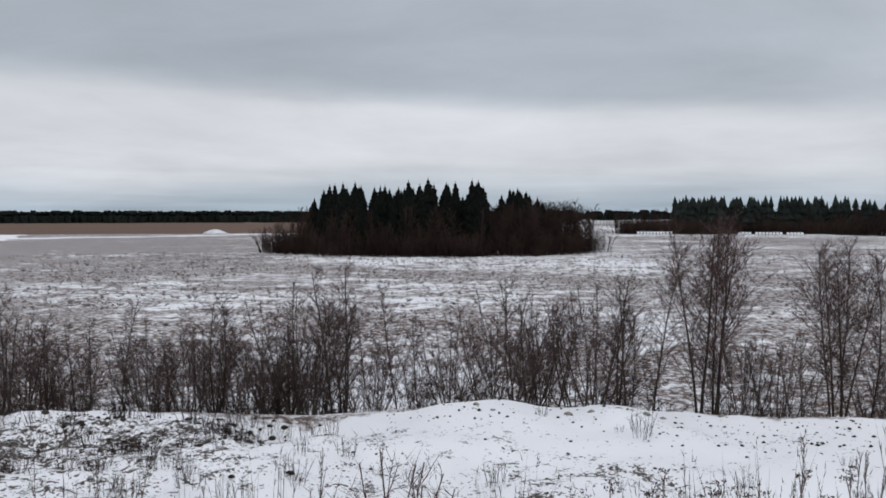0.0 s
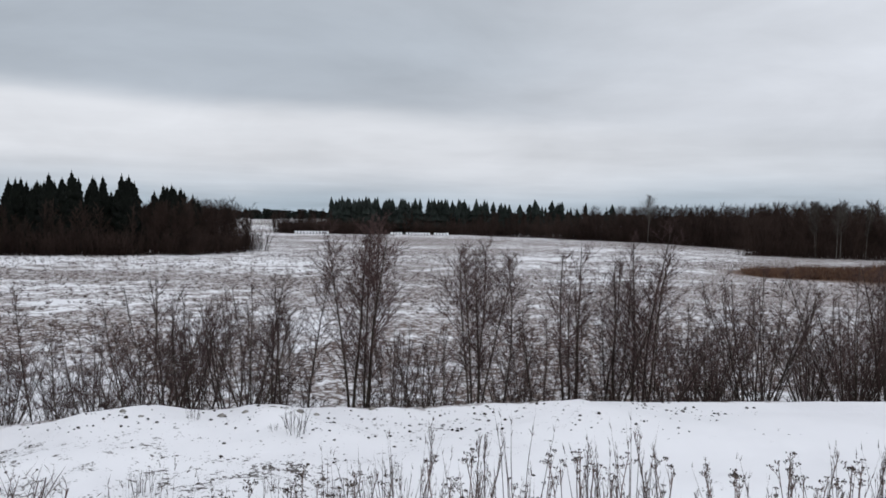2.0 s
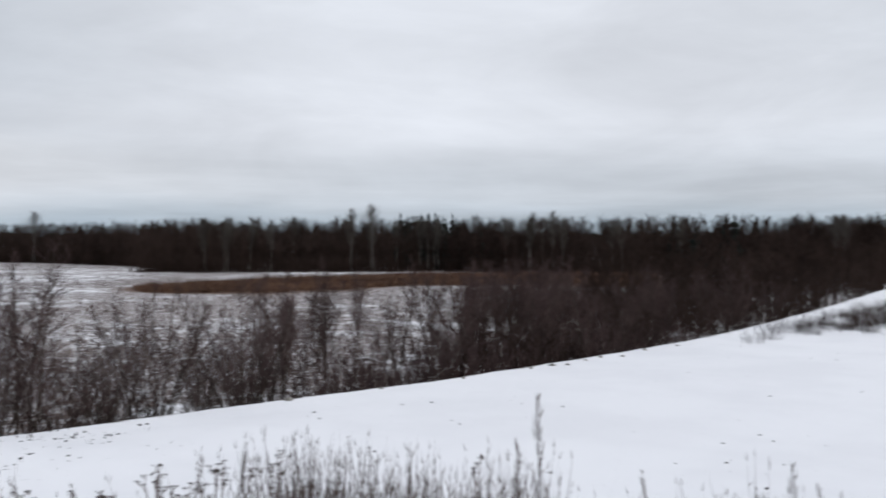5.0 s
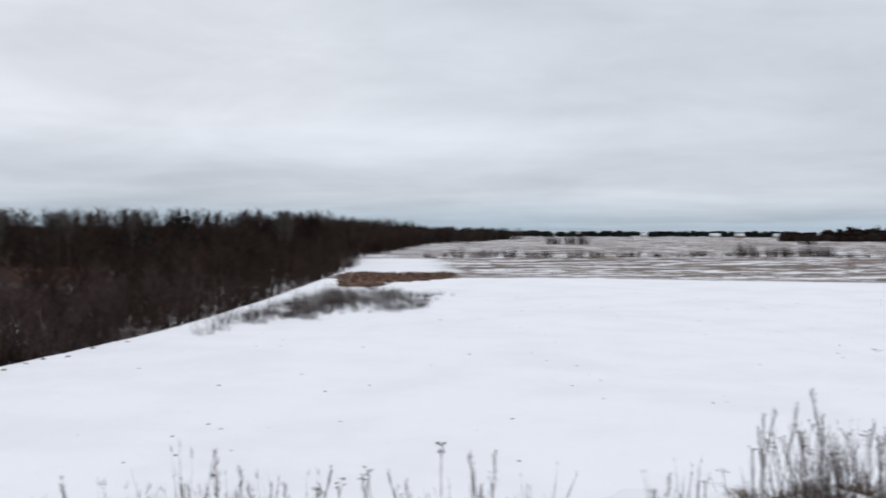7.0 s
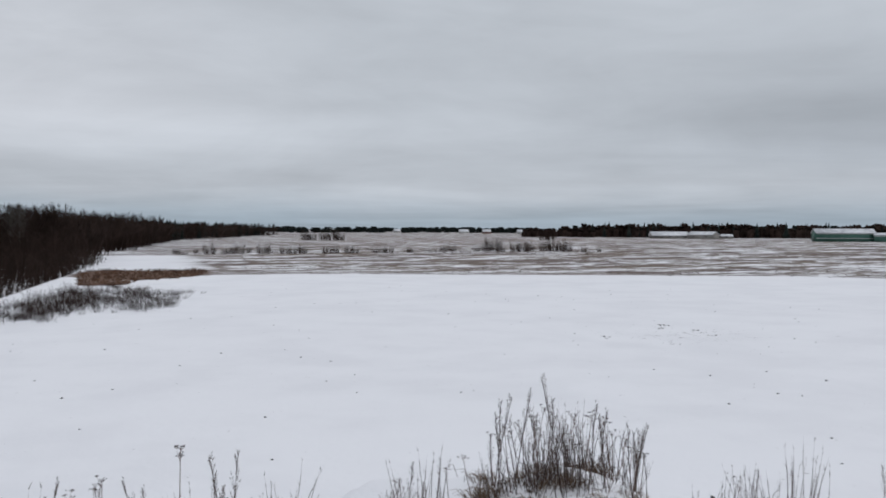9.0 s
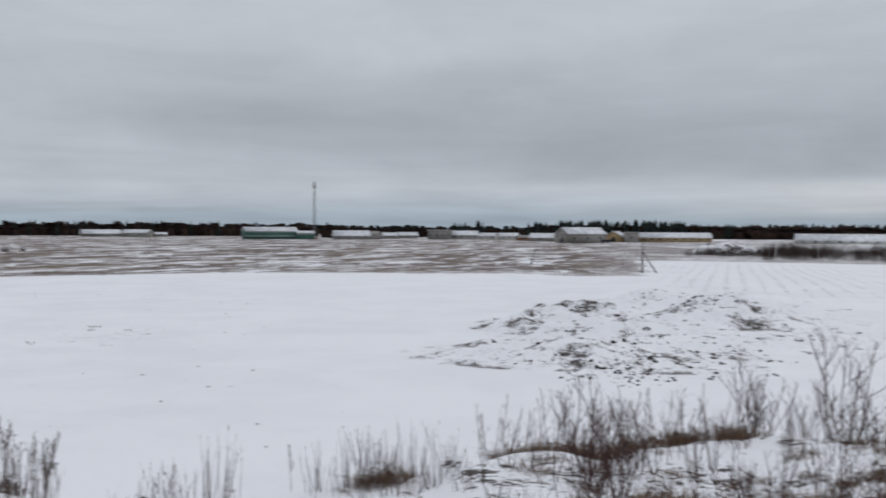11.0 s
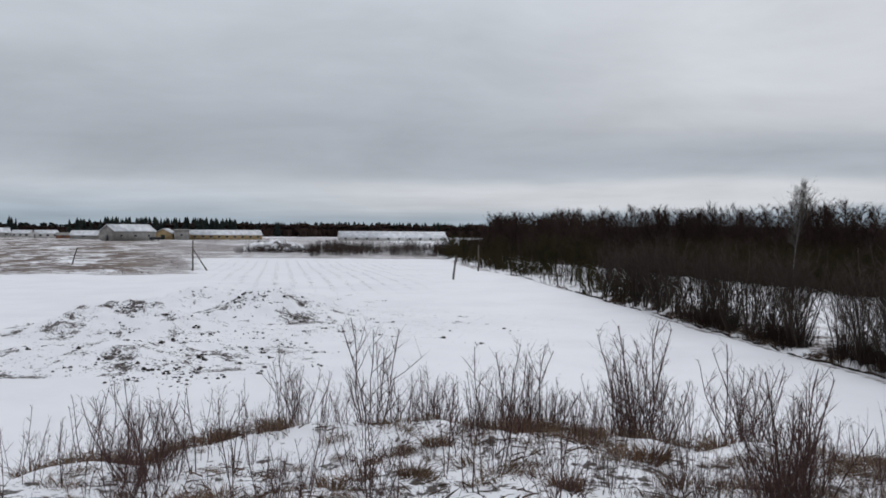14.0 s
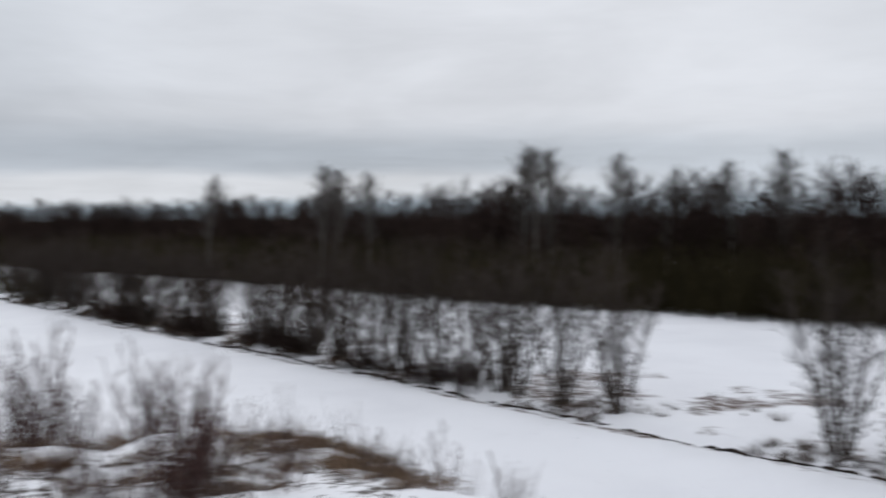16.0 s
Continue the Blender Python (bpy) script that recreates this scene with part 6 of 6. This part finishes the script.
# fallen stems and leaves
litter = Shape()
for i in range(1500):
    az, d = rng.uniform(139, 197), rng.uniform(6.6, 12.4)
    if fbm(np.array(az * 0.17 * 1.0), np.array(d), 1.6, 2, 45) < -0.05:
        continue
    x, y = polar(az, d)
    a, l = rng.uniform(0, 6.28), rng.uniform(0.04, 0.3)
    p = Vector((x, y, ground_at(x, y) + 0.008))
    q = Vector((x + math.cos(a) * l, y + math.sin(a) * l, ground_at(x + math.cos(a) * l, y + math.sin(a) * l) + rng.uniform(0.01, 0.07)))
    litter.limb([p, p.lerp(q, 0.5) + Vector((0, 0, rng.uniform(0, 0.03))), q], rng.uniform(0.004, 0.012))
tagged(new("plant_litter", litter.mesh("plant_litter", STRAW_DARK)), "broken brown stems and leaves lying on the snow", "plant litter", kind="stuff")

# mats of dead grass


def combed_mat(seed):
    rnd = random.Random(seed)
    s = Shape()
    for i in range(66):
        a = rnd.gauss(0, 0.9)
        p = Vector((rnd.gauss(0, 0.15), rnd.gauss(0, 0.12), -0.03))
        l, hh = rnd.uniform(0.12, 0.38), rnd.uniform(0.04, 0.17)
        s.limb([p, p + Vector((math.cos(a) * l * 0.45, math.sin(a) * l * 0.45, hh)), p + Vector((math.cos(a) * l, math.sin(a) * l, hh * rnd.uniform(0.0, 1.1)))], 0.0042)
    for i in range(10):
        p = Vector((rnd.gauss(0, 0.15), rnd.gauss(0, 0.12), -0.03))
        s.limb([p, p + Vector((rnd.gauss(0, 0.1), rnd.gauss(0, 0.1), rnd.uniform(0.15, 0.35)))], 0.004)
    return s


MATS = [combed_mat(240 + i).mesh("dead_grass_tuft", STRAW) for i in range(6)]


def mat_at(az, d, s):
    x, y = polar(az, d)
    o = new("dead_grass_tuft", MATS[rng.randrange(6)])
    tagged(o, "flattened tuft of rusty dead grass half under snow", "dead grass", "grass tufts on the heap")
    o.matrix_basis = Matrix.LocRotScale((x, y, ground_at(x, y) - 0.01), Euler((rng.uniform(-0.2, 0.2), rng.uniform(-0.2, 0.2), rng.uniform(0, 6.28))), (s * 1.1, s * 1.1, s * 1.25))


for i in range(130):
    az = rng.uniform(141, 193)
    mat_at(az, rng.uniform(7.0, 12.4), rng.uniform(0.25, 0.5) if i % 3 else rng.uniform(0.5, 0.85))
for i in range(26):
    mat_at(rng.uniform(162, 174), rng.uniform(10.5, 12.8), rng.uniform(0.4, 0.75))
for i in range(26):
    mat_at(rng.uniform(186, 198), rng.uniform(8.6, 12.4), rng.uniform(0.35, 0.75))
for i in range(22):
    mat_at(rng.uniform(106.6, 116.4), rng.uniform(7.8, 9.0), rng.uniform(0.35, 0.7))
for az, d, s in ((133.8, 9.7, 0.6), (134.5, 9.8, 0.5), (143.5, 11.8, 0.8), (146.6, 11.9, 0.9), (149.6, 12.2, 0.8), (152.3, 12.6, 0.9), (155.2, 12.7, 0.85), (161, 12.8, 0.5), (169.3, 13, 0.9), (170.5, 13, 1.1), (172.4, 13, 0.8), (176.3, 12.4, 0.8)):
    mat_at(az, d, s * 1.25)
    mat_at(az + 0.4, d - 0.1, s)
    mat_at(az - 0.5, d + 0.1, s * 0.8)
# a tongue of combed brown grass down the western flank
for i in range(44):
    t = i / 44
    mat_at(188.0 + 10.5 * t + rng.gauss(0, 1.2), 12.6 - 4.6 * t + rng.gauss(0, 0.45), rng.uniform(0.4, 0.95))
# low rusty grass between the weed stems on the northern brow
BROW = [(i % 6, *polar(336 + 52 * rng.random(), rng.uniform(5.7, 6.5)), 0.0, rng.uniform(0.5, 1.0), rng.uniform(0.8, 1.7), rng.uniform(0, 6.28)) for i in range(130)]
tagged(merged("brow_grass", [combed_mat(260 + i).arrays() for i in range(6)], grounded(BROW), RUST_STRAW), "rusty dead grass round the weed stems on the brow", "dead grass", kind="stuff")


def tussock(seed):
    """An upright clump of dead grass, bent outwards at the rim."""
    rnd = random.Random(seed)
    s = Shape()
    for i in range(110):
        a, r = rnd.uniform(0, 6.283), 0.16 * math.sqrt(rnd.random())
        p = Vector((math.cos(a) * r, math.sin(a) * r, -0.03))
        h, l = rnd.uniform(0.08, 0.34), rnd.uniform(0.04, 0.3)
        s.limb([p, p + Vector((math.cos(a) * l * 0.4, math.sin(a) * l * 0.4, h * 0.7)), p + Vector((math.cos(a) * l, math.sin(a) * l, h * rnd.uniform(0.6, 1.05)))], 0.0045)
    return s


TUSSOCKS = [tussock(640 + i).mesh("grass_tussock", RUST_STRAW) for i in range(4)]
for i, (az, d, k) in enumerate(((141.7, 11.9, 1.1), (145.2, 12.2, 1.0), (146.0, 12.3, 0.9), (148.7, 11.7, 1.0), (151.4, 12.6, 1.1), (152.2, 12.7, 1.0), (154.9, 12.7, 1.1), (164.7, 10.9, 0.9), (163.4, 9.3, 0.9), (152.1, 9.3, 0.8), (135.3, 9.8, 0.9),
                                (158.5, 8.9, 0.8), (169.4, 12.1, 1.1), (170.2, 12.2, 1.3), (171.2, 12.1, 1.1), (174.1, 12.0, 1.0), (176.9, 10.6, 1.2), (177.6, 10.8, 1.0), (181.2, 12.4, 1.1), (183.4, 9.6, 1.1), (184.8, 9.0, 1.2), (179.0, 9.2, 0.9), (172.4, 9.0, 0.9), (166.3, 12.4, 0.9))):
    x, y = polar(az, d)
    o = new("grass_tussock", TUSSOCKS[i % 4])
    o.matrix_basis = Matrix.LocRotScale((x, y, ground_at(x, y)), Euler((0, 0, rng.uniform(0, 6.28))), (k, k, k * 0.72))
    tagged(o, "upright brown tussock of dead grass on the heap", "dead grass", "tussocks on the heap")

# ---- heaps of earth dumped on the snow field ----
HEAPS = ((39.0, -58.0, 6.0, 5.0, 35, 1.7, 0.5), (33.3, -69.5, 5.5, 5.0, 20, 1.7, 0.5), (41.5, -79.0, 11.0, 6.0, 40, 1.5, 0.36), (29.5, -45.0, 8.0, 5.0, 30, 0.6, 0.47), (146.0, -305.0, 8.0, 5.0, 25, 3.2, 0.6), (138.0, -308.0, 7.0, 4.0, 25, 2.6, 0.62), (160.0, -345.0, 8.5, 5.0, 25, 2.6, 0.55))


def heap_profile(h, x, y):
    hx, hy, rx, ry, turn, tall, _ = h
    a = radians(turn)
    u = ((x - hx) * math.cos(a) + (y - hy) * math.sin(a)) / rx
    v = (-(x - hx) * math.sin(a) + (y - hy) * math.cos(a)) / ry
    q = u * u + v * v
    f = np.clip(1 - q / 1.9, 0, 1) ** 1.6
    rough = 0.6 * fbm(x, y, 3.4, 3, 91) + 0.42 * fbm(x, y, 1.1, 3, 92)
    return tall * f * (1 + 0.7 * rough) + 0.38 * rough * np.clip(f * 3, 0, 1) - 0.06 * (q > 1.85)


def heap_height(x, y):
    return max(0.0, max(float(heap_profile(h, np.array(x), np.array(y))) for h in HEAPS))


for h in HEAPS:
    n = 90 if h[1] > -200 else 40
    g = np.linspace(-1.45, 1.45, n)
    gx, gy = np.meshgrid(g, g)
    a = radians(h[4])
    x = (h[0] + gx * h[2] * math.cos(a) - gy * h[3] * math.sin(a)).ravel()
    y = (h[1] + gx * h[2] * math.sin(a) + gy * h[3] * math.cos(a)).ravel()
    z = land(x, y) + heap_profile(h, x, y)
    q = (np.arange(n - 1)[:, None] * n + np.arange(n - 1)).ravel()
    me = mesh_of("earth_mound", np.stack([x - h[0], y - h[1], z], -1), np.stack([q, q + 1, q + n + 1, q + n], -1))
    me.materials.append(GROUND)
    me.shade_smooth()
    patch_soil = h[6] * (0.9 + 1.1 * fbm(x, y, 1.5, 3, 93)) * np.clip(2.8 - (gx * gx + gy * gy).ravel(), 0, 1)
    for name, val in (("stubble", 0.12 + 0 * x), ("reed", 0 * x), ("soil", np.clip(patch_soil, 0, 1)), ("furrow", 0 * x)):
        me.attributes.new(name, "FLOAT", "POINT").data.foreach_set("value", np.asarray(val, np.float32))
    o = new("earth_mound", me)
    o.location = (h[0], h[1], 0)
    tagged(o, "low mound of dark earth under broken snow", "mound", "mounds on the snow field")

# ---- clods and stones ----
clods = Shape()
rnd = random.Random(301)
for hx, hy, hr, count in ((27, -42, 5, 170), (24, -40, 3, 60), (33, -47, 6, 110), (39.5, -58, 5, 200), (43, -60, 5, 80), (33.3, -69, 4, 170), (34.5, -68, 1.6, 70), (26, -58, 9, 130), (30, -75, 12, 120), (45, -85, 10, 60), (58, -32, 7, 40), (24, -46, 7, 150), (30, -52, 8, 150), (37, -72, 9, 130), (20, -62, 10, 90)):
    for i in range(count):
        if i % 7 == 0:
            qx, qy = rnd.gauss(hx, hr * 0.5), rnd.gauss(hy, hr * 0.5)
        x, y = rnd.gauss(qx, 0.5), rnd.gauss(qy, 0.35)
        r = 0.025 + 0.14 * rnd.random() ** 3
        z = ground_at(x, y) + heap_height(x, y)
        for q in range(1 if i % 3 else 3):
            clods.lump((x + rnd.gauss(0, r), y + rnd.gauss(0, r), z + rnd.uniform(-0.3, 0.3) * r), r * rnd.uniform(0.5, 1.1), rnd, rnd.uniform(0.4, 0.8))
for i in range(900):
    if i % 6 == 0:
        qx = rnd.uniform(-17, 24)
        qy = float(north_edge(qx)) - abs(rnd.gauss(0.3, 4.5))
    x, y = rnd.gauss(qx, 0.6), rnd.gauss(qy, 0.4)
    r = 0.015 + 0.07 * rnd.random() ** 2.5
    if inside_north(x, y) > -1.0:
        clods.lump((x, y, ground_at(x, y) + r * 0.05), r, rnd, rnd.uniform(0.4, 0.8))
for i in range(260):
    if i % 8 == 0:
        qx = rnd.uniform(-18, -4)
        qy = float(north_edge(qx)) - abs(rnd.gauss(0.8, 4.0))
    x, y = rnd.gauss(qx, 0.5), rnd.gauss(qy, 0.3)
    r = 0.03 + 0.15 * rnd.random() ** 2.5
    clods.lump((x, y, ground_at(x, y) + r * 0.05), r, rnd, rnd.uniform(0.4, 0.8))
for i in range(260):
    az, d = rnd.uniform(48, 128), rnd.uniform(26, 120)
    x, y = polar(az, d)
    if inside_north(x, y) > 2:
        r = rnd.uniform(0.025, 0.08)
        clods.lump((x, y, ground_at(x, y) + r * 0.05), r, rnd, 0.5)
tagged(new("soil_clods", clods.mesh("soil_clods", CLOD)), "dark frozen soil clods scattered over the snow", "soil", kind="stuff")
for az, depth, r in ((62.1, 0.5, 0.2), (47.4, 0.4, 0.34), (58.0, 0.5, 0.18), (16.6, 0.6, 0.26), (9.0, 2.2, 0.2), (12.2, 3.2, 0.22), (66.3, 0.6, 0.2), (3.0, 2.0, 0.2), (63.4, 0.7, 0.3), (64.3, 1.1, 0.22), (65.4, 0.6, 0.16), (67.6, 1.4, 0.2), (68.9, 0.7, 0.26), (70.8, 1.0, 0.2), (53.0, 0.5, 0.2), (7.6, 1.4, 0.26), (10.6, 1.2, 0.3), (11.4, 1.8, 0.22), (13.2, 1.0, 0.2), (26.4, 0.6, 0.24), (2.0, 1.2, 0.18)):
    x, y = past_edge(az, -depth)
    r *= 0.72
    s = Shape().lump((0, 0, 0), r, rnd, rnd.uniform(0.4, 0.6))
    o = new("field_stone", s.mesh("field_stone", STONE))
    o.location = (x, y, ground_at(x, y) + r * 0.08)
    tagged(o, "pale field stone on the snowy bank", "stone", "stones on the bank")
